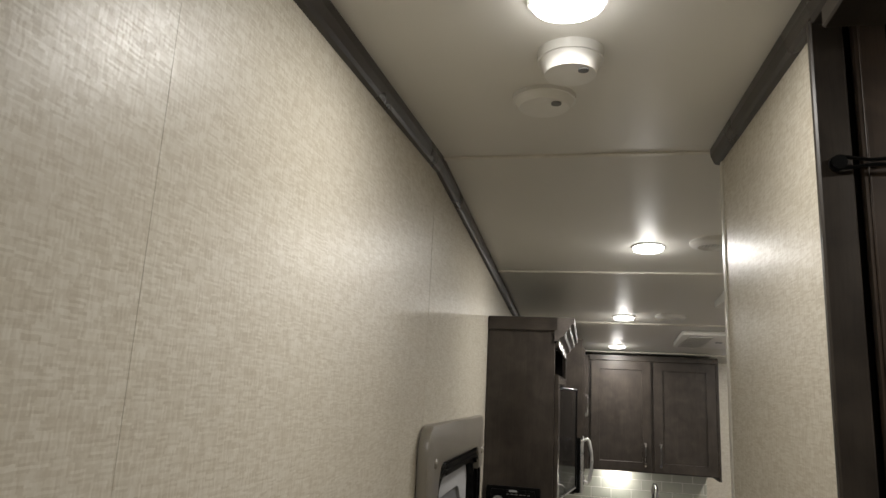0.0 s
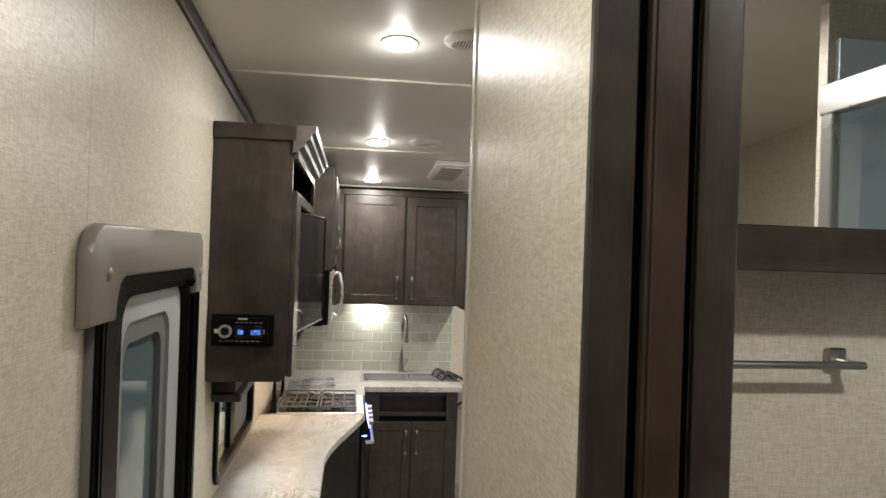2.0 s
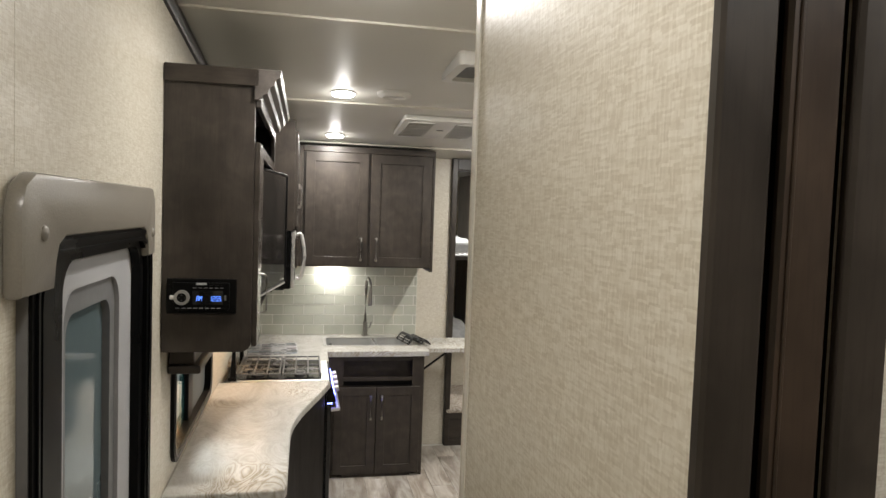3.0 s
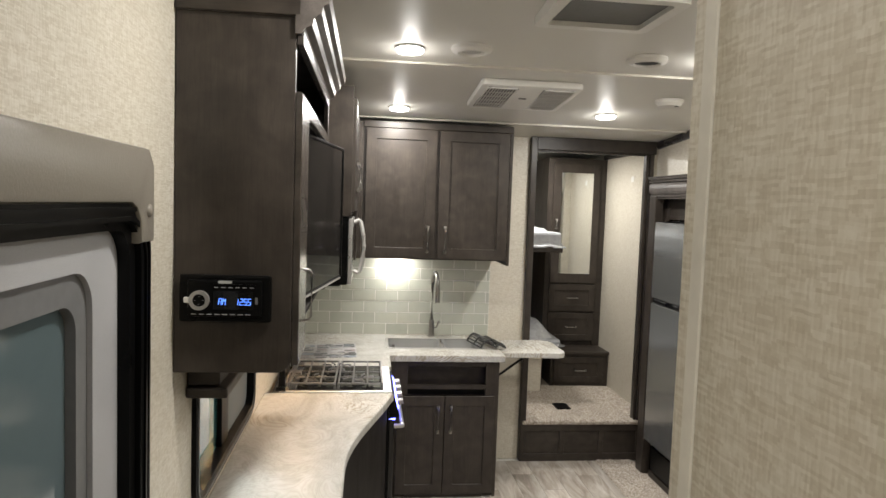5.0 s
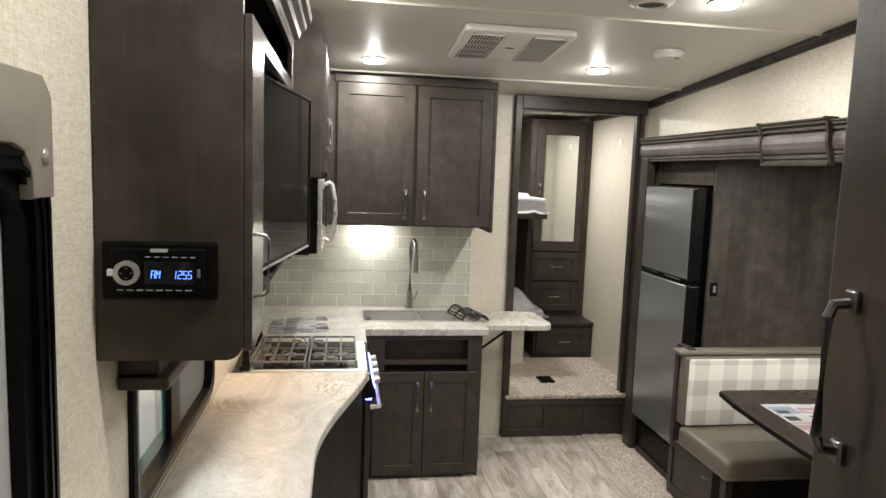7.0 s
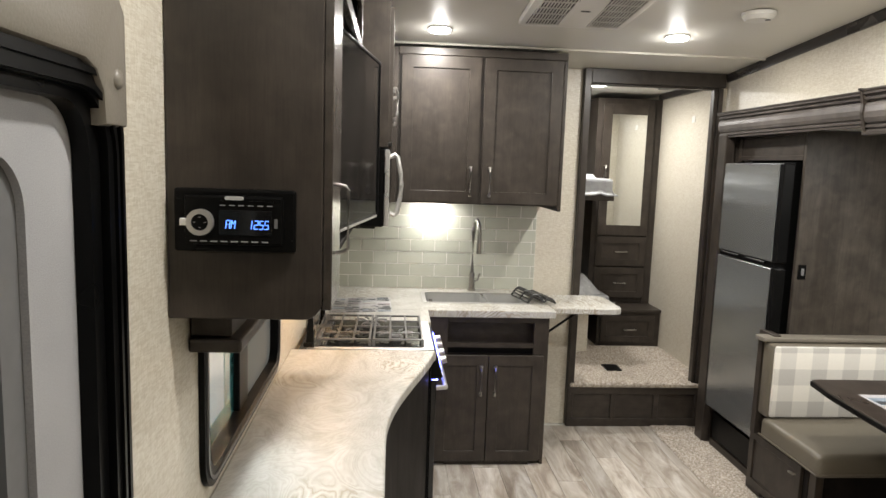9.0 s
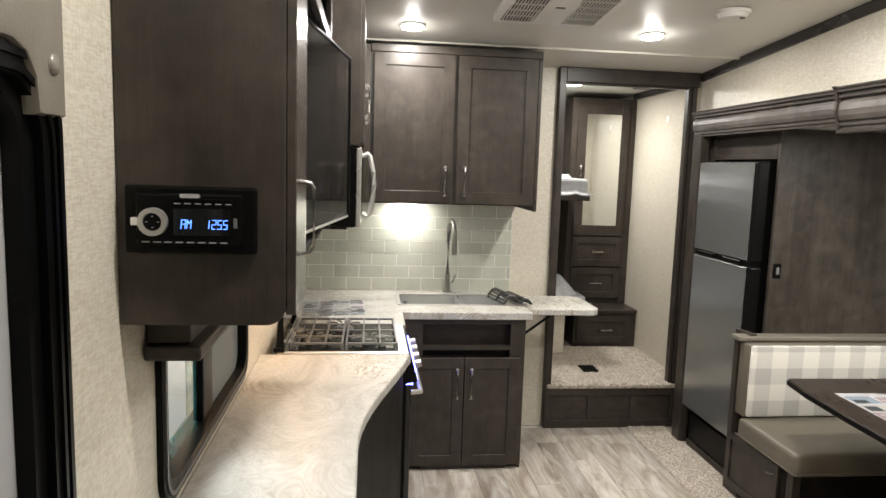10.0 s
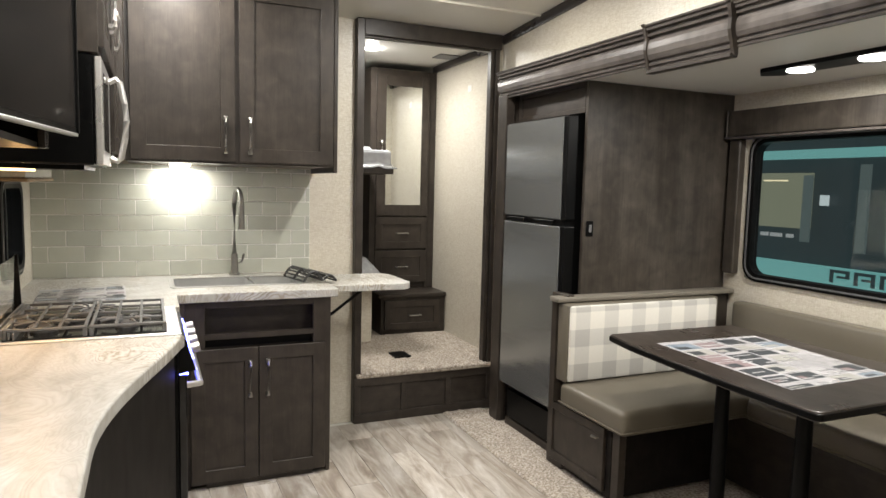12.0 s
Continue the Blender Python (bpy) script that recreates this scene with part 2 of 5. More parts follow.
SHEET = plain("bagged_bedding", (0.46, 0.47, 0.485), 0.22, grain=25, vary=0.2, relief=0.9)
SCREEN = plain("door_screen", (0.44, 0.44, 0.445), 0.6, grain=500, vary=0.2, relief=0.3)
MIRROR = Nodes("mirror_glass").done((0.86, 0.88, 0.87), 0.015, 1.0)
GLASS = glass("clear_glass")
TINTED = plain("tinted_pane", (0.10, 0.135, 0.145), 0.06, vary=0.03)
PAPER = plain("printed_paper", (0.52, 0.505, 0.51), 0.3, vary=0.3)
INK = plain("dark_ink", (0.05, 0.055, 0.06), 0.35)
INK_B = plain("blue_grey_ink", (0.20, 0.24, 0.28), 0.35)
INK_P = plain("pale_photo_ink", (0.36, 0.35, 0.32), 0.35)
INK_R = plain("red_brown_ink", (0.25, 0.19, 0.19), 0.35)
SHOWER = plain("white_acrylic", (0.66, 0.74, 0.79), 0.2, vary=0.03)
LED = glowing("led_diffuser", LED_WARM, 22.0)
BASIN = plain("satin_basin", (0.60, 0.60, 0.58), 0.34, 0.35, grain=220, vary=0.1)
BLUE = glowing("blue_knob_glow", (0.12, 0.14, 1.0), 20.0)
DIGIT = glowing("blue_digits", (0.09, 0.24, 1.0), 3.2)
MARKS = plain("pale_marks", grey(0.42), 0.5)
# Backdrops outside the windows: showroom light is put in as their own glow.
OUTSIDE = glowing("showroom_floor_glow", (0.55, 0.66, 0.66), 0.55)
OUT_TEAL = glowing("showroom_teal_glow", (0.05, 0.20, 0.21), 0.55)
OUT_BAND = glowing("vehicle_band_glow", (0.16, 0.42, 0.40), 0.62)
OUT_DARK = glowing("vehicle_dark_glow", (0.02, 0.035, 0.038), 0.6)

# ---- builders ----
ORIGIN = {}


def box(bm, x0, x1, y0, y1, z0, z1, bevel=0.0, segments=1):
    """A box between two corners, with its edges rounded by bevel."""
    made = bmesh.ops.create_cube(bm, size=1.0, matrix=Matrix.LocRotScale(
        ((x0 + x1) / 2, (y0 + y1) / 2, (z0 + z1) / 2), None, (abs(x1 - x0), abs(y1 - y0), abs(z1 - z0))))["verts"]
    if bevel:
        edges = {e for v in made for e in v.link_edges}
        bmesh.ops.bevel(bm, geom=list(edges), offset=bevel, segments=segments, affect="EDGES", profile=0.5)
    return bm


def cyl(bm, a, b, r, sides=20, r2=None):
    """A rod, disc or cone from a to b."""
    a, b = Vector(a), Vector(b)
    m = Matrix.Translation((a + b) / 2) @ (b - a).to_track_quat("Z", "Y").to_matrix().to_4x4()
    bmesh.ops.create_cone(bm, cap_ends=True, segments=sides, radius1=r, radius2=r if r2 is None else r2, depth=(b - a).length, matrix=m)
    return bm


def tube(bm, points, r, sides=10):
    """A bent rod through points."""
    points = [Vector(p) for p in points]
    rings = []
    for i, p in enumerate(points):
        way = (points[min(i + 1, len(points) - 1)] - points[max(i - 1, 0)]).normalized()
        q = way.to_track_quat("Z", "Y")
        rings.append([bm.verts.new(p + q @ Vector((r * math.cos(k * math.tau / sides), r * math.sin(k * math.tau / sides), 0))) for k in range(sides)])
    for a, b in zip(rings, rings[1:]):
        for k in range(sides):
            bm.faces.new((a[k], a[(k + 1) % sides], b[(k + 1) % sides], b[k]))
    bm.faces.new(rings[0][::-1])
    bm.faces.new(rings[-1])
    return bm


def prism(bm, outline, axis, lo, hi, bevel=0.0):
    """An outline of (u, v) drawn out along an axis: x takes (y, z), y takes (x, z), z takes (x, y)."""
    def at(u, v, w):
        return {"x": (w, u, v), "y": (u, w, v), "z": (u, v, w)}[axis]
    low, high = [bm.verts.new(at(u, v, lo)) for u, v in outline], [bm.verts.new(at(u, v, hi)) for u, v in outline]
    n = len(outline)
    faces = [bm.faces.new(low), bm.faces.new(high[::-1])]
    faces += [bm.faces.new((low[i], high[i], high[(i + 1) % n], low[(i + 1) % n])) for i in range(n)]
    bmesh.ops.recalc_face_normals(bm, faces=faces)
    if bevel:
        rim = {e for f in faces[:2] for e in f.edges}
        bmesh.ops.bevel(bm, geom=list(rim), offset=bevel, segments=2, affect="EDGES", profile=0.5)
    return bm


def round_rect(u0, u1, v0, v1, r, steps=6):
    pts = []
    for cu, cv, start in ((u1 - r, v1 - r, 0), (u0 + r, v1 - r, 90), (u0 + r, v0 + r, 180), (u1 - r, v0 + r, 270)):
        pts += [(cu + r * math.cos(radians(start + 90 * k / steps)), cv + r * math.sin(radians(start + 90 * k / steps))) for k in range(steps + 1)]
    return pts


def ring(bm, outer, inner, axis, lo, hi):
    """A frame between two outlines with the same number of corners."""
    def at(u, v, w):
        return {"x": (w, u, v), "y": (u, w, v), "z": (u, v, w)}[axis]
    loops = [[bm.verts.new(at(u, v, w)) for u, v in o] for o, w in ((outer, lo), (outer, hi), (inner, hi), (inner, lo))]
    n, faces = len(outer), []
    for a, b in zip(loops, loops[1:] + loops[:1]):
        faces += [bm.faces.new((a[i], a[(i + 1) % n], b[(i + 1) % n], b[i])) for i in range(n)]
    bmesh.ops.recalc_face_normals(bm, faces=faces)
    return bm


def mesh_of(name, bm, material, smooth=False):
    me = bpy.data.meshes.new(name)
    bmesh.ops.recalc_face_normals(bm, faces=bm.faces)
    if smooth:
        for f in bm.faces:
            f.smooth = True
        for e in bm.edges:
            if len(e.link_faces) == 2 and e.calc_face_angle(0) > 0.7:
                e.smooth = False
    bm.to_mesh(me)
    bm.free()
    for m in material if isinstance(material, (list, tuple)) else [material]:
        me.materials.append(m)
    return me


def thing(name, at, label, category, group="", kind=""):
    """An Empty at a thing's base, to which its parts are added."""
    ob = new(name)
    ob.location, ob.empty_display_size = at, 0.05
    ORIGIN[ob] = Vector(at)
    return tagged(ob, label, category, group, kind)


def part(name, bm, material, parent, label="", smooth=False):
    """One mesh under a thing or a part, drawn in the world's metres."""
    bm.transform(Matrix.Translation(-ORIGIN[parent]))
    ob = new(name, mesh_of(name, bm, material, smooth))
    ob.parent = parent
    ORIGIN[ob] = ORIGIN[parent]
    return tagged(ob, label) if label else ob


def solid(name, bm, material, label, category, group="", kind="", smooth=False):
    """A thing of one mesh; its origin stays at the world's."""
    ob = new(name, mesh_of(name, bm, material, smooth))
    ORIGIN[ob] = Vector((0, 0, 0))
    return tagged(ob, label, category, group, kind)


def B():
    return bmesh.new()


def shaker_door(parent, name, axis, face, u0, u1, z0, z1, out, material=None, rail=0.062, thick=0.018, label=""):
    """A frame-and-panel door or drawer front on the plane axis=face; out: the way that it faces (+1 or -1)."""
    material = material or WOOD
    lo, hi = sorted((face, face + out * thick))
    bm = B()
    ring(bm, [(u0, z0), (u1, z0), (u1, z1), (u0, z1)], [(u0 + rail, z0 + rail), (u1 - rail, z0 + rail), (u1 - rail, z1 - rail), (u0 + rail, z1 - rail)], axis, lo, hi)
    edges = [e for e in bm.edges if len(e.link_faces) == 2 and e.calc_face_angle(0) > 0.5]
    bmesh.ops.bevel(bm, geom=edges, offset=0.0018, segments=1, affect="EDGES", profile=0.5)
    door = part(name, bm, material, parent, label)
    p0, p1 = sorted((face + out * 0.002, face + out * (thick - 0.009)))
    e = rail - 0.002
    bm = B()
    if axis == "y":
        box(bm, u0 + e, u1 - e, p0, p1, z0 + e, z1 - e)
    else:
        box(bm, p0, p1, u0 + e, u1 - e, z0 + e, z1 - e)
    part("panel", bm, material, door)
    return door


def bar_handle(parent, axis, face, u, z0, z1, out, stand=0.028, material=None, level=False):
    """A squared bow handle, upright or level; u: its place along the front."""
    bm = B()

    def P(along, off, z):
        return (along, face + out * off, z) if axis == "y" else (face + out * off, along, z)

    def stub(c, half):
        (x, y, z) = c
        return box(bm, x - half[0], x + half[0], y - half[1], y + half[1], z - half[2], z + half[2], 0.002)
    s = 0.0055
    if level:
        mid, length = (z0 + z1) / 2, 0.05
        tube(bm, [P(u - length, stand, mid), P(u + length, stand, mid)], s, 8)
        for d in (-length * 0.9, length * 0.9):
            tube(bm, [P(u + d, 0, mid), P(u + d, stand, mid)], s, 8)
    else:
        d = 0.010
        tube(bm, [P(u, stand * 0.72, z0 + d), P(u, stand, z0 + 3 * d), P(u, stand, z1 - 3 * d), P(u, stand * 0.72, z1 - d)], s * 1.1, 8)
        for z in (z0 + d, z1 - d):
            stub(P(u, stand * 0.4, z), (0.009, stand * 0.4, 0.008) if axis == "y" else (stand * 0.4, 0.009, 0.008))
    return part("handle", bm, material or NICKEL, parent, "satin nickel bow handle", True)

# ---- large structure ----
STRAP_Z = 2.372
XL, XR = 0.03, 2.60          # side walls
YB = 6.74                    # kitchen's rear wall
UP = 0.56                    # upper deck's floor


def wall_yz(name, x0, x1, pieces, material=WALL, label="beige linen-textured vinyl wall"):
    """A wall along y made of blocks (y0, y1, z0, z1)."""
    bm = B()
    for y0, y1, z0, z1 in pieces:
        box(bm, x0, x1, y0, y1, z0, z1)
    return solid(name, bm, material, label, "wall", kind="structure")


def wall_xz(name, y0, y1, pieces, material=WALL, label="beige linen-textured vinyl wall"):
    bm = B()
    for x0, x1, z0, z1 in pieces:
        box(bm, x0, x1, y0, y1, z0, z1)
    return solid(name, bm, material, label, "wall", kind="structure")


W1 = (3.95, 4.90, 0.975, 1.40)   # side window over the worktop
W2 = (5.98, 6.42, 1.02, 1.38)    # small window behind the stove
D1 = (2.64, 3.47, 0.02, 1.83)    # entry door
wall_yz("wall_left", XL - 0.06, XL, [
    (-0.9, D1[0], 0, 2.72), (D1[0], D1[1], D1[3], 2.72), (D1[1], W1[0], 0, 2.72),
    (W1[0], W1[1], 0, W1[2]), (W1[0], W1[1], W1[3], 2.72), (W1[1], W2[0], 0, 2.72),
    (W2[0], W2[1], 0, W2[2]), (W2[0], W2[1], W2[3], 2.72), (W2[1], YB + 0.06, 0, 2.72)])
seam = B()
box(seam, XL, XL + 0.0003, 1.407, 1.4084, UP, 2.58)
box(seam, XL, XL + 0.0006, 2.60, 2.6014, 1.95, 2.6)
solid("wall_seam", seam, WALL, "thin joint strip between wall panels", "trim", kind="structure")

# Right side: the wall over the slide-out, its ends, and the bath's outer wall.
wall_yz("wall_right", XR, XR + 0.06, [
    (2.60, 3.05, 0, 2.72), (3.05, 6.46, 2.03, 2.72), (6.46, YB + 0.06, 0, 2.72), (-0.9, 2.60, 0, 2.72)])
wall_xz("wall_rear", YB, YB + 0.06, [
    (XL, 1.648, 0, 2.42), (1.648, 2.57, 2.352, 2.42), (2.572, XR, 0, 2.42)])
wall_xz("wall_nose", -0.96, -0.9, [(XL - 0.06, XR + 0.06, 0, 2.72)])
# Hall wall between corridor and bath, and the bath's rear partition.
HX = 0.77
wall_yz("wall_hall", HX + 0.008, HX + 0.114, [(1.842, 2.585, 0, 2.70), (-0.9, 0.62, 0, 2.70)])
wall_xz("wall_partition", 2.47, 2.53, [(HX + 0.114, XR, 0, 2.70)])
strip = B()
box(strip, HX + 0.0055, HX + 0.0085, 2.545, 2.565, UP - 0.3, 2.66, 0.001)
solid("corner_trim", strip, BATTEN, "narrow pale corner strip on the wall's end", "trim", kind="structure")

# Ceiling: two slopes that meet at a joint, one flat part over the bunk room.
ceil = B()
for y0, y1 in ((-0.96, 2.6), (2.6, YB + 0.06), (YB + 0.06, 9.1)):
    z0, z1 = c_at(y0), c_at(y1 - 1e-3)
    if y0 > 6.75:
        z0 = z1 = 2.345
    prism(ceil, [(y0, z0), (y1, z1), (y1, z1 + 0.08), (y0, z0 + 0.08)], "x", -0.03, XR + 0.07)
solid("ceiling", ceil, CEIL, "satin off-white ceiling panels", "ceiling", kind="structure")
for y, x0, x1 in ((2.6, XL, HX), (3.85, XL, XR), (5.06, XL, XR), (6.275, XL, XR)):
    bm = B()
    z = c_at(y)
    box(bm, x0, x1, y - 0.009, y + 0.009, z - 0.006, z + 0.02, 0.0015)
    solid("ceiling_batten", bm, BATTEN, "thin pale strip over a ceiling joint", "trim", "ceiling joint strips", "structure")


def ceiling_trim(name, x, y0, y1, side):
    """A dark cove moulding along a wall's top; side: +1 if the wall is to its left."""
    bm = B()
    z0, z1 = c_at(y0), c_at(y1)
    prof = [(0, 0.03), (0.018, 0.03), (0.022, -0.002), (0.021, -0.018), (0.015, -0.034), (0.010, -0.041), (0, -0.043)]
    rings = [[bm.verts.new((x + side * u, y, z + v)) for u, v in prof] for y, z in ((y0, z0), (y1, z1))]
    for i in range(len(prof)):
        j = (i + 1) % len(prof)
        bm.faces.new((rings[0][i], rings[0][j], rings[1][j], rings[1][i]))
    bm.faces.new(rings[0])
    bm.faces.new(rings[1][::-1])
    return solid(name, bm, TRIM, "glossy dark cove moulding under the ceiling", "trim", "ceiling mouldings", "structure")


ceiling_trim("trim", XL, -0.9, 2.6, 1)
ceiling_trim("trim", XL, 2.6, YB, 1)
ceiling_trim("trim", HX + 0.008, 0.62, 2.585, -1)
ceiling_trim("trim", XR, 2.55, YB - 0.02, -1)

# Floors: upper deck, two steps, main floor with planks, slide-out's floor.
bm = B()
box(bm, XL - 0.06, XR + 0.06, -0.96, 2.15, UP - 0.05, UP)
solid("floor_upper", bm, CARPET, "speckled beige carpet on the upper deck", "floor", kind="structure")
bm = B()
box(bm, XL, HX + 0.05, 2.15, 2.40, 0, 0.37, 0.006)
box(bm, XL, HX + 0.05, 2.40, 2.62, 0, 0.185, 0.006)
box(bm, XL, XR, 2.10, 2.15, 0, UP - 0.05)
solid("steps", bm, CARPET, "carpeted steps down from the upper deck", "stairs", kind="structure")
bm = B()
box(bm, XL - 0.06, 3.60, 2.1, 9.1, -0.08, -0.006)
floor = solid("floor", bm, GROUT, "grey-beige wood-look vinyl plank floor", "floor", kind="structure")

# ---- slide-out ----
SX = 3.52
wall_yz("wall_slide_outer", SX, SX + 0.05, [(3.0, 3.55, 0, 2.03), (3.55, 5.605, 0, 0.96), (3.55, 5.605, 1.715, 2.03), (5.605, 6.52, 0, 2.03)])
wall_xz("wall_slide_near", 3.0, 3.05, [(XR, SX, 0, 2.03)])
wall_xz("wall_slide_far", 6.47, 6.52, [(XR + 0.02, SX, 0, 2.03)], WOOD)
bm = B()
box(bm, XR + 0.06, SX + 0.05, 3.0, 6.52, 1.955, 2.03)
box(bm, 2.482, XR + 0.06, 3.05, 6.46, 1.955, 2.028)
solid("ceiling_slide", bm, CEIL, "low off-white ceiling of the slide-out", "ceiling", kind="structure")

# ---- bunk room shell ----
BR = 2.645
wall_yz("wall_bunk_right", BR, BR + 0.05, [(YB + 0.062, 9.1, 0, 2.345)])
wall_yz("wall_bunk_left", XL - 0.06, XL, [(YB + 0.062, 9.1, 0, 2.345)])
wall_xz("wall_bunk_end", 9.04, 9.1, [(XL, BR, 0, 2.345)])
bm = B()
box(bm, 1.66, 2.56, 6.715, 6.80, 0.05, 0.285)
box(bm, XL, BR, 6.803, 9.04, 0.05, 0.285)
box(bm, 1.66, 2.56, 6.672, 6.76, 0.272, 0.302, 0.012, 2)
box(bm, 1.66, 2.56, 6.76, 6.803, 0.285, 0.300)
box(bm, XL, BR, 6.803, 9.04, 0.285, 0.300)
floor_bunk = solid("floor_bunk", bm, CARPET, "speckled beige carpet on the raised bunk floor", "floor", kind="structure")


def step_front():
    t = thing("step_riser", (2.1, 6.70, 0), "dark wooden step front with three recessed panels", "step", kind="structure")
    bm = B()
    box(bm, 1.65, 2.565, 6.697, 6.714, 0, 0.274)
    part("backing", bm, WOOD_X, t)
    bm = B()
    for z0, z1 in ((0.0, 0.055), (0.225, 0.272)):
        box(bm, 1.65, 2.565, 6.684, 6.698, z0, z1, 0.0015)
    for x in (1.65, 1.945, 2.24, 2.53):
        box(bm, x, x + 0.035, 6.684, 6.698, 0.055, 0.225, 0.0015)
    part("frame", bm, WOOD_X, t)


step_front()

# Casing round the bunk room's opening.
bm = B()
box(bm, 1.646, 1.690, 6.690, 6.75, 0, 2.352, 0.003)
box(bm, 2.500, 2.522, 6.700, 6.75, 0.30, 2.26, 0.003)
box(bm, 2.528, 2.556, 6.690, 6.75, 0.0, 2.26, 0.003)
box(bm, 1.69, 2.57, 6.690, 6.75, 2.262, 2.352, 0.003)
box(bm, 1.69, 2.50, 6.715, 6.75, 2.25, 2.262, 0.002)
solid("door_casing", bm, WOOD, "dark wooden casing round the bunk room opening", "trim", kind="structure")
bm = B()
box(bm, 2.462, 2.52, 6.42, 6.52, 0, 1.955, 0.004)
box(bm, 2.52, XR, 6.44, 6.50, 0, 1.955, 0.003)
solid("slide_casing", bm, WOOD, "dark upright casing beside the fridge", "trim", kind="structure")

# ---- kitchen: worktop, cabinets, appliances ----
def arc(cx, cy, r, a0, a1, steps):
    return [(cx + r * math.cos(radians(a0 + (a1 - a0) * k / steps)), cy + r * math.sin(radians(a0 + (a1 - a0) * k / steps))) for k in range(steps + 1)]


def smooth_front(steps=14):
    """The worktop's front: straight, then an S-curve out to the stove."""
    pts = []
    for k in range(steps + 1):
        s = k / steps
        y = 4.36 + (5.235 - 4.36) * s
        pts.append((0.447 + (0.645 - 0.447) * (s * s * (3 - 2 * s) * 0.55 + 0.45 * s ** 2.2), y))
    return pts


def worktop():
    t = thing("worktop", (0.3, 5.0, 0.875), "cream laminate worktop with grey-brown swirls", "worktop")
    bm = B()
    outline = [(XL + 0.002, 3.76), (0.41, 3.76), (0.440, 3.775), (0.447, 3.81)] + smooth_front() + [(0.655, 5.262), (0.648, 5.274), (XL + 0.002, 5.274)]
    prism(bm, outline, "z", 0.875, 0.915, 0.006)
    part("side_top", bm, COUNTER, t)
    bm = B()
    x0, x1, y0, y1 = 0.652, 1.284, 6.285, 6.60
    box(bm, XL + 0.002, 0.662, 5.795, 6.0848, 0.875, 0.915, 0.002)
    part("corner_top", bm, COUNTER, t)
    bm = B()
    ring(bm, [(XL + 0.002, 6.085), (1.386, 6.085), (1.386, YB - 0.003), (XL + 0.002, YB - 0.003)], [(x0, y0), (x1, y0), (x1, y1), (x0, y1)], "z", 0.875, 0.915)
    rim = [e for e in bm.edges if all(abs(v.co.y - 6.085) < 1e-5 for v in e.verts) and abs(e.verts[0].co.x - e.verts[1].co.x) > 0.1]
    bmesh.ops.bevel(bm, geom=rim, offset=0.004, segments=2, affect="EDGES", profile=0.5)
    part("sink_top", bm, COUNTER, t)


def flip_leaf():
    t = thing("flip_up_worktop", (1.6, 6.4, 0.87), "cream laminate flip-up worktop leaf on a black bracket", "worktop")
    bm = B()
    prism(bm, [(1.392, 6.20)] + arc(1.755, 6.255, 0.062, -90, 0, 6) + arc(1.72, 6.52, 0.09, 0, 90, 6) + [(1.392, 6.61)], "z", 0.877, 0.912, 0.005)
    part("leaf", bm, COUNTER, t)
    bm = B()
    tube(bm, [(1.372, 6.36, 0.70), (1.60, 6.36, 0.866)], 0.008, 6)
    box(bm, 1.362, 1.384, 6.345, 6.375, 0.66, 0.872)
    box(bm, 1.385, 1.72, 6.35, 6.37, 0.866, 0.877)
    part("bracket", bm, BLACK, t, "black folding bracket")


def sink():
    t = thing("sink", (0.94, 6.45, 0.75), "brushed steel double-bowl sink set in the worktop", "sink")
    x0, x1, y0, y1 = 0.646, 1.290, 6.279, 6.606
    bm = B()
    ring(bm, round_rect(x0 - 0.004, x1 + 0.004, y0 - 0.004, y1 + 0.004, 0.03), round_rect(x0 + 0.018, x1 - 0.018, y0 + 0.018, y1 - 0.018, 0.03), "z", 0.911, 0.9185)
    part("rim", bm, STEEL, t, smooth=True)
    for a, b in ((x0 + 0.014, 1.015), (1.035, x1 - 0.014)):
        bm = B()
        ring(bm, round_rect(a - 0.002, b + 0.002, y0 + 0.014, y1 - 0.014, 0.035), round_rect(a, b, y0 + 0.016, y1 - 0.016, 0.034), "z", 0.735, 0.9155)
        box(bm, a, b, y0 + 0.016, y1 - 0.016, 0.73, 0.737)
        part("bowl", bm, BASIN, t, smooth=True)
    bm = B()
    box(bm, 1.015, 1.035, y0 + 0.014, y1 - 0.014, 0.80, 0.862, 0.004)
    part("divider", bm, STEEL, t)


def faucet():
    t = thing("faucet", (0.975, 6.69, 0.915), "tall brushed nickel gooseneck faucet behind the sink", "faucet")
    bm = B()
    cyl(bm, (0.975, 6.69, 0.915), (0.975, 6.69, 0.925), 0.028, 24)
    cyl(bm, (0.975, 6.69, 0.925), (0.975, 6.69, 1.03), 0.02, 20, 0.016)
    part("body", bm, NICKEL, t, smooth=True)
    bm = B()
    d = Vector((0.20, -0.98, 0))
    top = [(0.975, 6.69, 1.03), (0.975, 6.69, 1.30)]
    c = Vector((0.975, 6.69, 1.30)) + d * 0.058
    top += [tuple(c + d * (-0.058 * math.cos(radians(a))) + Vector((0, 0, 0.075 * math.sin(radians(a))))) for a in range(15, 181, 15)]
    tube(bm, top, 0.0125, 12)
    part("neck", bm, NICKEL, t, smooth=True)
    bm = B()
    e = c + d * 0.058
    cyl(bm, (e.x, e.y, 1.30), (e.x, e.y, 1.17), 0.014, 16, 0.016)
    part("spray_head", bm, NICKEL, t, smooth=True)
    bm = B()
    tube(bm, [(0.99, 6.685, 0.975), (1.012, 6.68, 0.985), (1.02, 6.66, 1.03)], 0.006, 8)
    part("lever", bm, NICKEL, t, smooth=True)


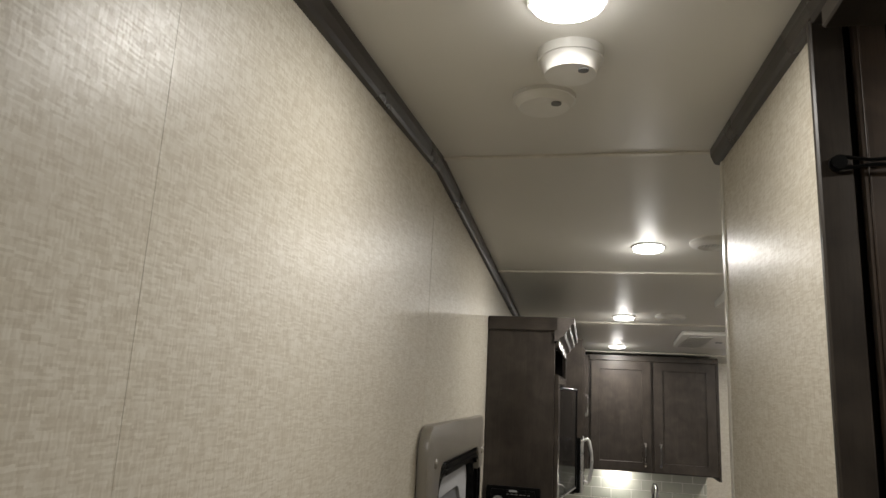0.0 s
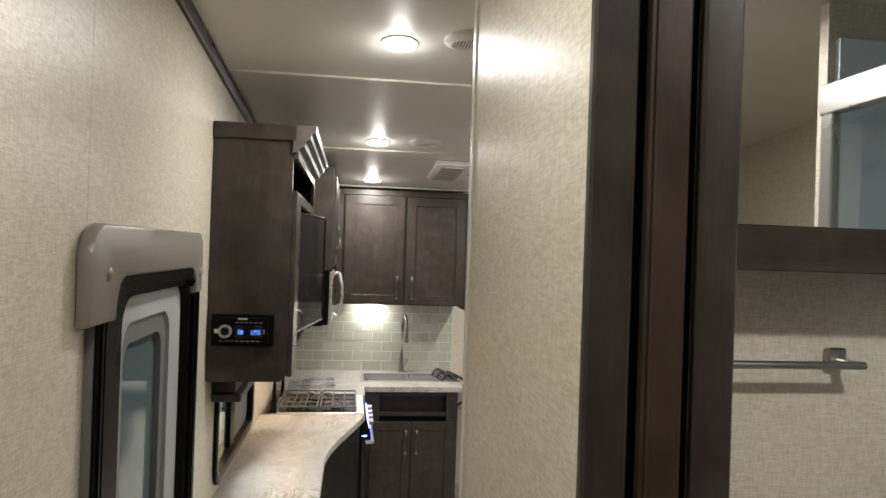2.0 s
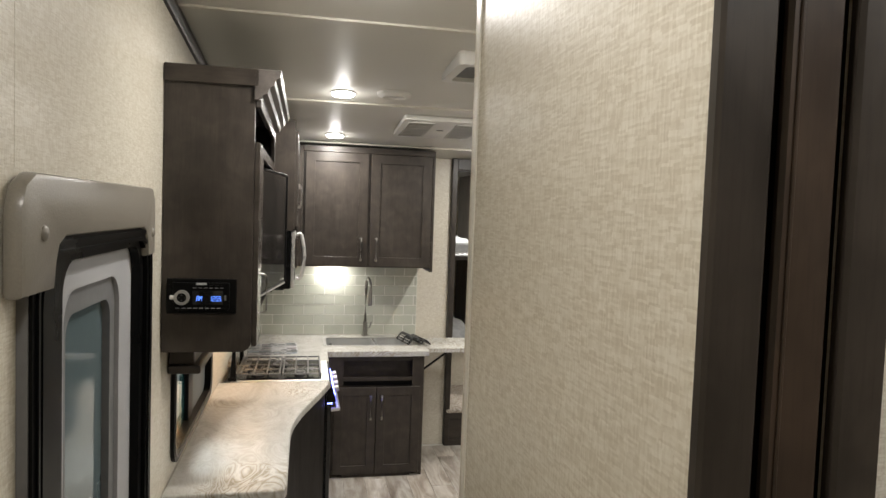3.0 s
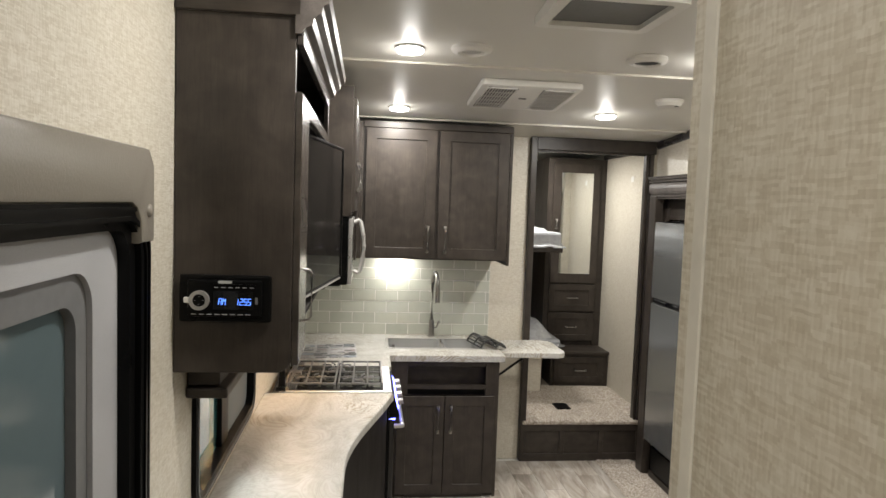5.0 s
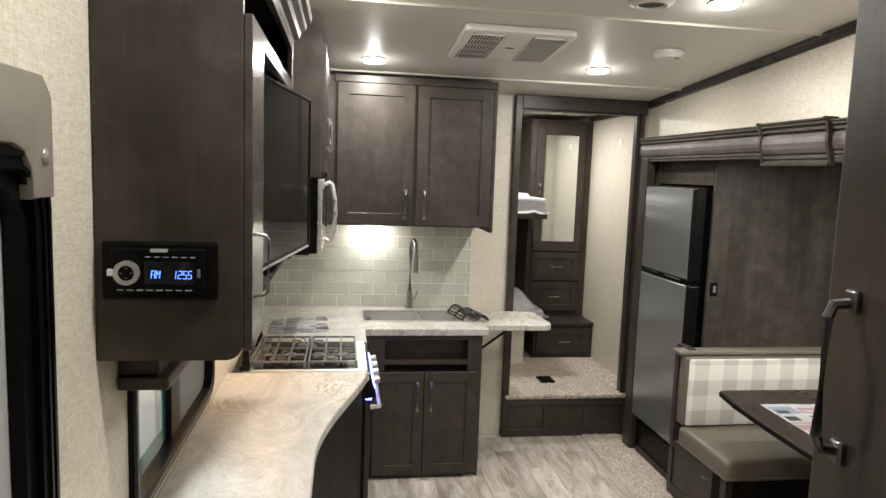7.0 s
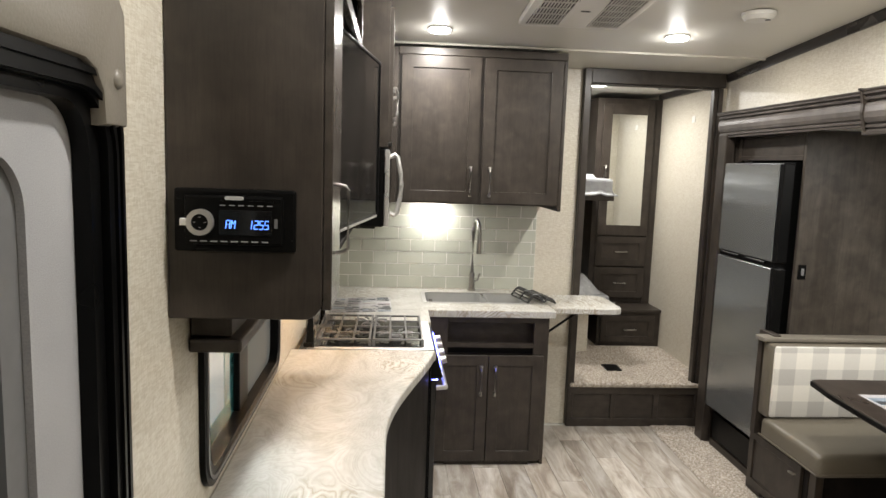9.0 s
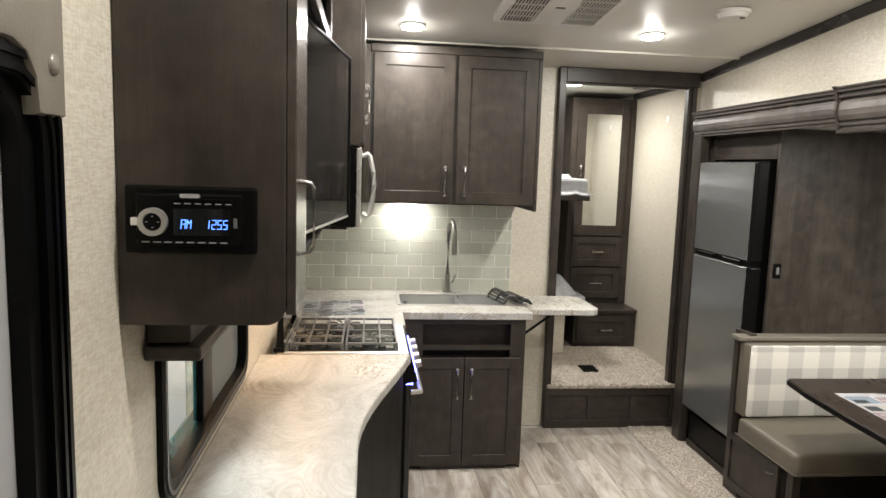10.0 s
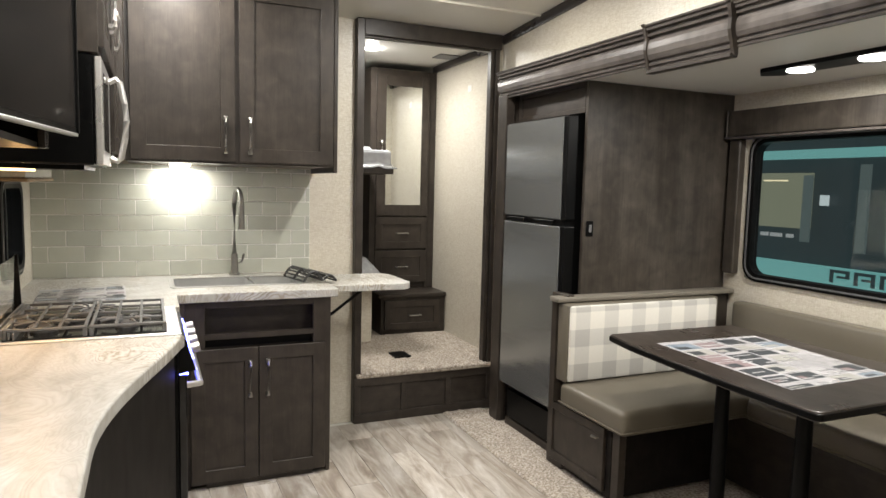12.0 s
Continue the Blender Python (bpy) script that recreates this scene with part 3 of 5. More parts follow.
def dish_rack():
    t = thing("roll_up_rack", (1.30, 6.42, 0.92), "black roll-up sink rack half over the worktop", "rack")

    def spot(s, v):
        """A place on the rack: s along its roll, v across from front to back."""
        x = 1.205 + 0.165 * s + 0.055 * (1 - v)
        z = 0.927 + 0.050 * abs(math.sin(math.pi * min(s / 0.58, 1))) + (0.030 * math.sin(math.pi * (s - 0.58) / 0.42) if s > 0.58 else 0)
        return (x, 6.27 + 0.235 * v, z)
    for k in range(16):
        bm = B()
        tube(bm, [spot(k / 15, v) for v in (0.0, 0.33, 0.67, 1.0)], 0.0048, 6)
        part("bar", bm, WIRE, t, smooth=True)
    for v in (0.0, 0.5, 1.0):
        bm = B()
        tube(bm, [spot(k / 15, v) for k in range(16)], 0.0064, 6)
        part("band", bm, WIRE, t, smooth=True)


def sink_cabinet():
    t = thing("sink_cabinet", (1.03, 6.4, 0), "dark stained base cabinet under the sink with two doors", "cabinet")
    x0, x1, y = 0.695, 1.358, 6.118
    bm = B()
    box(bm, x0, x0 + 0.018, y, YB - 0.004, 0.0, 0.874)
    box(bm, x1 - 0.018, x1, y, YB - 0.004, 0.0, 0.874)
    box(bm, x0 + 0.018, x1 - 0.018, YB - 0.02, YB - 0.004, 0.0, 0.874)
    box(bm, x0 + 0.018, x1 - 0.018, y + 0.03, YB - 0.02, 0.0, 0.05)
    part("carcass", bm, WOOD, t)
    bm = B()
    for a0, a1, z0, z1 in ((x0, x0 + 0.085, 0.03, 0.874), (x1 - 0.085, x1, 0.03, 0.874), (x0 + 0.085, x1 - 0.085, 0.842, 0.874),
                           (x0 + 0.085, x1 - 0.085, 0.696, 0.722), (x0 + 0.085, x1 - 0.085, 0.0, 0.06)):
        box(bm, a0, a1, y - 0.004, y + 0.016, z0, z1, 0.001)
    part("face_frame", bm, WOOD, t)
    bm = B()
    box(bm, x0 + 0.02, x1 - 0.02, y + 0.10, y + 0.115, 0.62, 0.872)
    part("recess_back", bm, WOOD_X, t)
    # Black strip puts the shade into the gap above the doors.
    bm = B()
    box(bm, x0 + 0.085, x1 - 0.085, y + 0.034, y + 0.05, 0.655, 0.697)
    part("slot", bm, BLACK, t, "black strip for the shade in the gap above the doors")
    mid = (x0 + x1) / 2 - 0.012
    for a, b, h in ((x0 + 0.02, mid - 0.002, mid - 0.04), (mid + 0.002, x1 - 0.028, mid + 0.04)):
        d = shaker_door(t, "door", "y", y - 0.005, a, b, 0.028, 0.655, -1)
        bar_handle(d, "y", y - 0.023, h, 0.42, 0.60, -1)


def counter_cabinet():
    t = thing("base_cabinet", (0.25, 4.5, 0), "dark base cabinet with a curved front under the worktop", "cabinet")
    bm = B()
    outline = [(XL + 0.003, 3.80), (0.42, 3.80), (0.428, 3.83)] + [(x - 0.022, y) for x, y in smooth_front(10)] + [(0.62, 5.262), (XL + 0.003, 5.262)]
    prism(bm, outline, "z", 0.0, 0.873)
    part("body", bm, SHADEWOOD, t, smooth=True)
    bar_handle(t, "x", 0.428, 4.02, 0.62, 0.74, 1)
    bm = B()
    box(bm, 0.62, 0.64, 5.76, 6.115, 0, 0.872, 0.002)
    box(bm, 0.64, 0.694, 6.095, 6.115, 0, 0.872)
    part("corner_filler", bm, WOOD, t)


def stove():
    t = thing("stove", (0.38, 5.53, 0), "stainless gas stove with cast-iron grates and blue-lit knobs", "stove")
    x0, x1, y0, y1 = 0.145, 0.615, 5.280, 5.785
    bm = B()
    box(bm, 0.06, 0.635, y0 + 0.006, y1 - 0.006, 0.04, 0.905)
    part("body", bm, BLACK, t)
    bm = B()
    box(bm, 0.10, 0.648, y0 - 0.002, y1 + 0.002, 0.900, 0.922, 0.004)
    part("cooktop", bm, STEEL, t, "stainless cooktop tray")
    bm = B()
    box(bm, x0, x1 - 0.012, y0 + 0.014, y1 - 0.014, 0.9225, 0.9245)
    part("cooktop_inset", bm, GLOSSBLACK, t)
    for cx, cy, r in ((0.24, 5.42, 0.04), (0.48, 5.42, 0.034), (0.36, 5.66, 0.045)):
        bm = B()
        cyl(bm, (cx, cy, 0.9245), (cx, cy, 0.935), r, 20)
        cyl(bm, (cx, cy, 0.935), (cx, cy, 0.942), r * 0.75, 20)
        part("burner", bm, IRON, t, "black cast burner cap", True)
    for a, b in ((x0, 0.372), (0.378, x1 - 0.012)):
        bm = B()
        h0, h1 = 0.948, 0.957
        for x in np.linspace(a + 0.006, b - 0.006, 4):
            box(bm, x - 0.0045, x + 0.0045, y0 + 0.02, y1 - 0.02, h0, h1, 0.0015)
        for y in np.linspace(y0 + 0.024, y1 - 0.024, 5):
            box(bm, a, b, y - 0.0045, y + 0.0045, h0, h1, 0.0015)
        for x in (a + 0.006, b - 0.006):
            for y in (y0 + 0.024, y1 - 0.024):
                box(bm, x - 0.006, x + 0.006, y - 0.006, y + 0.006, 0.924, h0)
        part("grate", bm, IRON, t, "cast-iron pan grate")
    # slanted control panel with knobs, towards the aisle
    bm = B()
    prism(bm, [(0.636, 0.90), (0.662, 0.895), (0.690, 0.79), (0.636, 0.78)], "y", y0 + 0.004, y1 - 0.004)
    part("control_panel", bm, BLACK, t)
    for k in range(4):
        y = y0 + 0.07 + k * 0.12
        bm = B()
        cyl(bm, (0.672, y, 0.846), (0.679, y, 0.848), 0.036, 24)
        p = part("knob_ring", bm, BLUE, t, "blue glowing ring behind a knob", True)
        bm = B()
        cyl(bm, (0.679, y, 0.848), (0.708, y, 0.855), 0.019, 18, 0.016)
        part("knob", bm, NICKEL, t, "satin metal knob", True)
    bm = B()
    box(bm, 0.636, 0.662, y0 + 0.008, y1 - 0.008, 0.16, 0.775, 0.004)
    part("oven_door", bm, GLOSSBLACK, t, "black glass oven door")
    bm = B()
    tube(bm, [(0.664, y0 + 0.03, 0.735), (0.705, y0 + 0.03, 0.738), (0.705, y1 - 0.03, 0.738), (0.664, y1 - 0.03, 0.735)], 0.011, 10)
    part("oven_handle", bm, STEEL, t, "steel oven bar handle", True)
    for cx, cy in ((0.24, 5.42), (0.48, 5.42), (0.36, 5.66)):
        bm = B()
        for k in range(8):
            a = math.tau * k / 8 + 0.39
            tube(bm, [(cx + 0.030 * math.cos(a), cy + 0.030 * math.sin(a), 0.953), (cx + 0.052 * math.cos(a), cy + 0.052 * math.sin(a), 0.955), (cx + 0.082 * math.cos(a), cy + 0.082 * math.sin(a), 0.951)], 0.0042, 6)
        part("grate_insert", bm, IRON, t, smooth=True)
    # raised louvre strip on the wall side, then the folded-up glass lid
    for k in range(5):
        bm = B()
        x = 0.128 + 0.011 * k
        box(bm, x, x + 0.006, y0 + 0.012, y1 - 0.012, 0.924 + 0.005 * (4 - k) * 0.6, 0.944 + 0.004 * (4 - k), 0.001)
        part("louvre", bm, IRON, t)
    bm = B()
    box(bm, 0.1245, 0.184, 5.49, 5.55, 0.935, 0.957, 0.002)
    part("louvre_plate", bm, IRON, t)
    bm = B()
    box(bm, 0.112, 0.117, y0 + 0.004, y1 - 0.012, 0.940, 1.135, 0.001)
    p = part("glass_lid", bm, GLASS, t, "raised clear glass lid")
    p.visible_shadow = False
    for y in (y0 - 0.004, y1 - 0.022):
        bm = B()
        prism(bm, [(0.094, 0.922), (0.130, 0.922), (0.122, 1.138), (0.110, 1.138)], "y", y, y + 0.008)
        part("lid_bracket", bm, BLACK, t)
    for y in (y0 + 0.01, y1 - 0.10):
        bm = B()
        box(bm, 0.085, 0.125, y - 0.02, y + 0.012, 0.9235, 0.943, 0.003)
        part("lid_hinge", bm, BLACK, t)
    bm = B()
    box(bm, 0.640, 0.668, y0 + 0.012, y1 - 0.012, 0.7745, 0.7795)
    part("light_strip", bm, BLUE, t, "blue glowing strip under the knobs")


def upper_cabinet():
    t = thing("wall_cabinet", (0.94, 6.4, 1.49), "dark stained two-door wall cabinet above the sink", "cabinet")
    x0, x1, y, z0, z1 = 0.468, 1.412, 6.235, 1.492, 2.332
    bm = B()
    box(bm, x0, x1, y, YB - 0.004, z0 + 0.006, z1)
    part("carcass", bm, WOOD, t)
    bm = B()
    box(bm, x1 - 0.017, x1 + 0.003, y - 0.004, YB - 0.004, z0 - 0.022, z1 + 0.004, 0.002)
    part("end_panel", bm, WOOD, t)
    bm = B()
    box(bm, x0, x1, y - 0.016, y + 0.02, z1 - 0.02, z1 + 0.022, 0.003)
    part("top_rail", bm, WOOD_X, t)
    mid = 0.938
    for a, b, h in ((x0 + 0.018, mid - 0.010, mid - 0.055), (mid + 0.010, x1 - 0.022, mid + 0.055)):
        d = shaker_door(t, "door", "y", y - 0.001, a, b, z0 + 0.014, z1 - 0.022, -1, rail=0.066)
        bar_handle(d, "y", y - 0.019, h, 1.54, 1.715, -1)


def side_uppers():
    t = thing("wall_cabinet", (0.2, 5.5, 1.8), "dark wall cabinet with doors over the microwave", "cabinet")
    x1 = 0.425
    bm = B()
    box(bm, XL + 0.003, x1, 5.201, 6.20, 1.782, 2.345)
    box(bm, XL + 0.003, x1, 5.81, 6.70, 1.50, 1.782)
    box(bm, x1, 0.466, 6.20, 6.24, 1.50, 2.345)
    part("carcass", bm, WOOD, t)
    bm = B()
    box(bm, XL + 0.003, x1 + 0.003, 5.184, 5.200, 1.780, 2.385, 0.002)
    part("end_panel", bm, WOOD, t)
    for a, b, h in ((5.206, 5.500, 5.455), (5.508, 5.802, 5.553), (5.812, 6.19, 5.87)):
        d = shaker_door(t, "door", "x", x1, a, b, 1.80 if b < 5.81 else 1.52, 2.33, 1)
        bar_handle(d, "x", x1 + 0.018, h, 1.90, 2.05, 1, 0.020)


def microwave():
    t = thing("microwave", (0.25, 5.5, 1.45), "black microwave with a stainless door under the wall cabinet", "microwave")
    z0, z1 = 1.456, 1.776
    bm = B()
    box(bm, XL + 0.004, 0.412, 5.186, 5.80, z0, z1, 0.004)
    part("case", bm, RUBBER, t)
    bm = B()
    box(bm, 0.413, 0.4155, 5.187, 5.61, z0 + 0.003, z1 - 0.004, 0.003, 2)
    part("door_core", bm, RUBBER, t)
    bm = B()
    box(bm, 0.416, 0.436, 5.188, 5.609, z0 + 0.002, z1 - 0.005, 0.004, 2)
    d = part("door", bm, STEEL, t, "stainless framed microwave door")
    bm = B()
    box(bm, 0.436, 0.438, 5.25, 5.49, z0 + 0.045, z1 - 0.045)
    part("door_glass", bm, GLOSSBLACK, d)
    bm = B()
    rise = z1 - z0 - 0.03
    pts = [(0.437 + u, 5.555, z0 + 0.015 + rise * v) for u, v in ((0.0, 0.06), (0.022, 0.02), (0.034, 0.06), (0.048, 0.30), (0.053, 0.5), (0.048, 0.70), (0.034, 0.94), (0.022, 0.98), (0.0, 0.94))]
    tube(bm, pts, 0.0105, 8)
    part("handle", bm, STEEL, d, "bowed angular steel handle", True)
    bm = B()
    box(bm, 0.413, 0.433, 5.615, 5.798, z0 + 0.003, z1 - 0.004, 0.005)
    part("control_panel", bm, GLOSSBLACK, t)
    bm = B()
    box(bm, 0.10, 0.38, 5.25, 5.72, z0 - 0.014, z0)
    part("base_vent", bm, BLACK, t)


def media_cabinet():
    t = thing("media_cabinet", (0.17, 4.3, 1.41), "dark stained overhead media cabinet with crown moulding", "cabinet")
    y0, y1, z0, z1 = 3.73, 4.855, 1.412, 2.315
    # end panel with a rounded lower front corner
    bm = B()
    outl = [(XL + 0.002, z1)] + [(XL + 0.002, z0)] + arc(0.318 - 0.035, z0 + 0.035, 0.035, -90, 0, 6) + [(0.318, z1)]
    prism(bm, outl, "y", y0, y0 + 0.02, 0.002)
    part("end_panel", bm, WOOD, t)
    bm = B()
    box(bm, XL + 0.003, XL + 0.015, y0 + 0.02, y1, 1.486, z1)
    box(bm, XL + 0.015, 0.315, y1 - 0.02, y1 - 0.002, 1.486, z1)
    box(bm, XL + 0.015, 0.315, y0 + 0.02, 3.93, z0 + 0.02, z0 + 0.036)
    box(bm, XL + 0.015, 0.315, 3.915, 3.93, z0 + 0.036, 1.50)
    box(bm, XL + 0.015, 0.315, 3.93, y1 - 0.02, 1.486, 1.50)
    box(bm, XL + 0.015, 0.315, y0 + 0.02, y1 - 0.02, 2.080, 2.095)
    box(bm, XL + 0.015, 0.315, y0 + 0.02, y1 - 0.02, z1 - 0.02, z1)
    part("carcass", bm, SHADEWOOD, t)
    for a, b, c, d in ((y1 - 0.06, y1 - 0.004, 1.486, z1), (y0 + 0.20, y1 - 0.06, 2.078, 2.118), (y0 + 0.006, y1 - 0.06, 2.232, z1), (y0 + 0.006, y0 + 0.20, z0 + 0.018, 2.118)):
        bm = B()
        box(bm, 0.318, 0.336, a, b, c, d, 0.002)
        d = part("front_rail", bm, SATINWOOD, t)
    bm = B()
    tube(bm, [(0.336, 3.80, 1.672), (0.356, 3.80, 1.668), (0.362, 3.80, 1.660), (0.362, 3.80, 1.546), (0.356, 3.80, 1.538), (0.336, 3.80, 1.534)], 0.0036, 8)
    part("handle", bm, NICKEL, d, "thin satin wire handle", True)
    # crown along the front, returned a little over the end
    bm = B()
    prof = [(0.0, 0.0), (0.014, 0.0), (0.024, 0.014), (0.040, 0.022), (0.046, 0.040), (0.062, 0.052), (0.066, 0.068), (0.080, 0.076), (0.084, 0.10), (0.0, 0.10)]
    prism(bm, [(0.316 + u, z1 - 0.058 + v) for u, v in prof], "y", y0 - 0.010, y1 - 0.002)
    part("crown", bm, VALANCE_M, t, "grooved crown moulding")
    bm = B()
    box(bm, XL + 0.002, 0.33, y0 - 0.010, y0 + 0.02, z1 - 0.016, z1 + 0.042, 0.003)
    part("top_cap", bm, WOOD_X, t)


def radio():
    t = thing("stereo", (0.157, 3.72, 1.60), "black wall stereo with a lit blue clock display", "radio")
    x0, x1, z0, z1, f = 0.048, 0.270, 1.543, 1.660, 3.729
    bm = B()
    box(bm, x0, x1, f - 0.012, f, z0, z1, 0.005, 2)
    part("bezel", bm, RUBBER, t)
    bm = B()
    box(bm, x0 + 0.022, x1 - 0.022, f - 0.022, f - 0.011, z0 + 0.014, z1 - 0.012, 0.004, 2)
    face = part("faceplate", bm, RUBBER, t)
    bm = B()
    ring(bm, round_rect(x0 + 0.028, x0 + 0.076, 1.575, 1.623, 0.0239, 10), round_rect(x0 + 0.0365, x0 + 0.0675, 1.5835, 1.6145, 0.0154, 10), "y", f - 0.034, f - 0.021)
    part("knob_ring", bm, STEEL, face, "silver ring round the knob", True)
    bm = B()
    cyl(bm, (x0 + 0.052, f - 0.021, 1.599), (x0 + 0.052, f - 0.031, 1.599), 0.0152, 24)
    part("knob", bm, BLACK, face, smooth=True)
    bm = B()
    box(bm, x0 + 0.084, x0 + 0.180, f - 0.0232, f - 0.0215, 1.576, 1.622)
    part("display", bm, GLOSSBLACK, face)
    # seven-segment signs, leaning a little
    segs = {"1": "bc", "2": "abged", "5": "afgcd", "A": "abcefg", "M": "bcef"}
    w, h, q = 0.0066, 0.0150, 0.0008
    bars = {"a": ((0, h), (w, h)), "b": ((w, h), (w, h / 2)), "c": ((w, h / 2), (w, 0)), "d": ((0, 0), (w, 0)),
            "e": ((0, 0), (0, h / 2)), "f": ((0, h / 2), (0, h)), "g": ((0, h / 2), (w, h / 2))}

    def stroke(bm, ox, p0, p1):
        ends = [(ox + u + 0.12 * v, f - 0.0236, 1.588 + v) for u, v in (p0, p1)]
        tube(bm, ends, q, 6)
    for sign, ox in (("A", 0.0965), ("M", 0.1060), ("1", 0.136), ("2", 0.1475), ("5", 0.1570), ("5", 0.1665)):
        bm = B()
        for k in segs[sign]:
            stroke(bm, x0 + ox, *bars[k])
        if sign == "M":
            stroke(bm, x0 + ox, (0, h), (w / 2, h * 0.55))
            stroke(bm, x0 + ox, (w / 2, h * 0.55), (w, h))
        part("digit", bm, DIGIT, face, "glowing blue display sign")
    for x in (x0 + 0.008, x1 - 0.008):
        for z in (z0 + 0.022, z1 - 0.022):
            bm = B()
            cyl(bm, (x, f - 0.011, z), (x, f - 0.0128, z), 0.0024, 10)
            part("screw", bm, RUBBER, t)
    for u, v in ((0.0, 0.0095), (0.0, -0.0095), (0.0095, 0.0), (-0.0095, 0.0)):
        bm = B()
        box(bm, x0 + 0.052 + u - 0.0018, x0 + 0.052 + u + 0.0018, f - 0.0316, f - 0.0308, 1.599 + v - 0.0006, 1.599 + v + 0.0006)
        part("knob_mark", bm, MARKS, face)
    for k in range(8):
        bm = B()
        box(bm, x0 + 0.032 + k * 0.0185, x0 + 0.044 + k * 0.0185, f - 0.0236, f - 0.0215, 1.5630, 1.5648)
        part("button_mark", bm, MARKS, face)
    for k in range(6):
        bm = B()
        box(bm, x0 + 0.086 + k * 0.017, x0 + 0.096 + k * 0.017, f - 0.0236, f - 0.0215, 1.630, 1.6315)
        part("button_mark", bm, MARKS, face)
    bm = B()
    box(bm, x0 + 0.014, x0 + 0.030, f - 0.0245, f - 0.0120, 1.592, 1.605, 0.001)
    part("source_button", bm, WHITE, face)
    bm = B()
    prism(bm, round_rect(x0 + 0.095, x0 + 0.129, 1.6405, 1.6475, 0.0034, 5), "y", f - 0.0236, f - 0.0215)
    part("badge", bm, MARKS, face)
    bm = B()
    box(bm, x0 + 0.084, x0 + 0.182, f - 0.0234, f - 0.0215, 1.6365, 1.639)
    part("disc_slot", bm, RUBBER, face)
    bm = B()
    box(bm, x0 + 0.1845, x0 + 0.1905, f - 0.0236, f - 0.0215, 1.590, 1.607)
    part("usb_port", bm, GRILLE, face)


def television():
    t = thing("television", (0.37, 4.24, 1.56), "flat black television hung before the media cabinet", "television")
    m = Matrix.Translation((0.220, 3.938, 1.525)) @ Matrix.Rotation(radians(-8.6), 4, "Z")

    def put(name, material, bm, parent, label=""):
        bm.transform(m)
        return part(name, bm, material, parent, label)
    body = put("case", BLACK, box(B(), 0, 0.028, 0, 0.975, 0, 0.545, 0.003), t)
    put("screen", GLOSSBLACK, box(B(), 0.0282, 0.0295, 0.010, 0.965, 0.016, 0.535), body, "glossy dark screen")
    put("lower_edge", STEEL, box(B(), 0.012, 0.031, 0.002, 0.973, -0.004, 0.004, 0.002), body, "thin silver lower edge")
    put("top_edge", BLACK, box(B(), 0.026, 0.034, 0.0, 0.975, 0.535, 0.545, 0.002), body)
    put("end_edge", BLACK, box(B(), 0.026, 0.034, 0.965, 0.975, 0.004, 0.535, 0.002), body)
    put("bracket", BLACK, box(B(), -0.17, 0, 0.36, 0.55, 0.15, 0.36), t)


def window_valance():
    t = thing("window_valance", (0.08, 4.4, 1.33), "dark wooden box valance above the side window", "valance")
    bm = B()
    box(bm, XL + 0.003, 0.118, 3.86, 4.84, 1.342, 1.411, 0.003)
    part("box", bm, WOOD_H, t)
    bm = B()
    box(bm, XL + 0.003, 0.142, 3.84, 4.85, 1.312, 1.341, 0.006, 2)
    part("ledge", bm, WOOD_H, t)


def small_valance():
    t = thing("window_valance", (0.09, 6.1, 1.40), "pale box valance with a tan bottom edge over the small window", "valance")
    bm = B()
    box(bm, XL + 0.002, 0.150, 5.80, 6.52, 1.412, 1.482, 0.003)
    part("box", bm, BATTEN, t)
    bm = B()
    box(bm, XL + 0.002, 0.156, 5.79, 6.53, 1.398, 1.411, 0.002)
    part("edge", bm, wood("tan_edge", (0.30, 0.20, 0.11), (0.42, 0.30, 0.18), (30, 3, 30), 0.5), t, "tan wooden bottom edge")


small_valance()
worktop()
flip_leaf()
sink()
faucet()
dish_rack()
sink_cabinet()
counter_cabinet()
stove()
upper_cabinet()
side_uppers()
microwave()
media_cabinet()
radio()
television()
window_valance()


def window_in_wall(name, x, w, out, label, r=0.06):
    """A black-framed window with rounded corners in a wall of plane x; out: the way to the open air."""
    y0, y1, z0, z1 = w
    t = thing(name, (x, (y0 + y1) / 2, z0), label, "window", kind="structure")
    bm = B()
    ring(bm, round_rect(y0 - 0.028, y1 + 0.028, z0 - 0.028, z1 + 0.028, r + 0.02), round_rect(y0 + 0.012, y1 - 0.012, z0 + 0.012, z1 - 0.012, r), "x", *sorted((x + out * 0.045, x - out * 0.014)))
    fr = part("window_frame", bm, BLACK, t, smooth=True)
    bm = B()
    ring(bm, round_rect(y0 - 0.014, y1 + 0.014, z0 - 0.014, z1 + 0.014, r + 0.01), round_rect(y0 - 0.006, y1 + 0.006, z0 - 0.006, z1 + 0.006, r + 0.005), "x", *sorted((x - out * 0.014, x - out * 0.018)))
    part("gasket", bm, IRON, fr)
    mid = (y0 + y1) / 2
    bm = B()
    box(bm, *sorted((x + out * 0.010, x + out * 0.04)), mid - 0.014, mid + 0.014, z0 + 0.01, z1 - 0.01, 0.002)
    part("mullion", bm, BLACK, t)
    for a, b in ((y0 + 0.01, mid - 0.012), (mid + 0.012, y1 - 0.01)):
        bm = B()
        box(bm, *sorted((x + out * 0.022, x + out * 0.026)), a, b, z0 + 0.01, z1 - 0.01)
        p = part("pane", bm, GLASS, t)
        p.visible_shadow = False
    return t


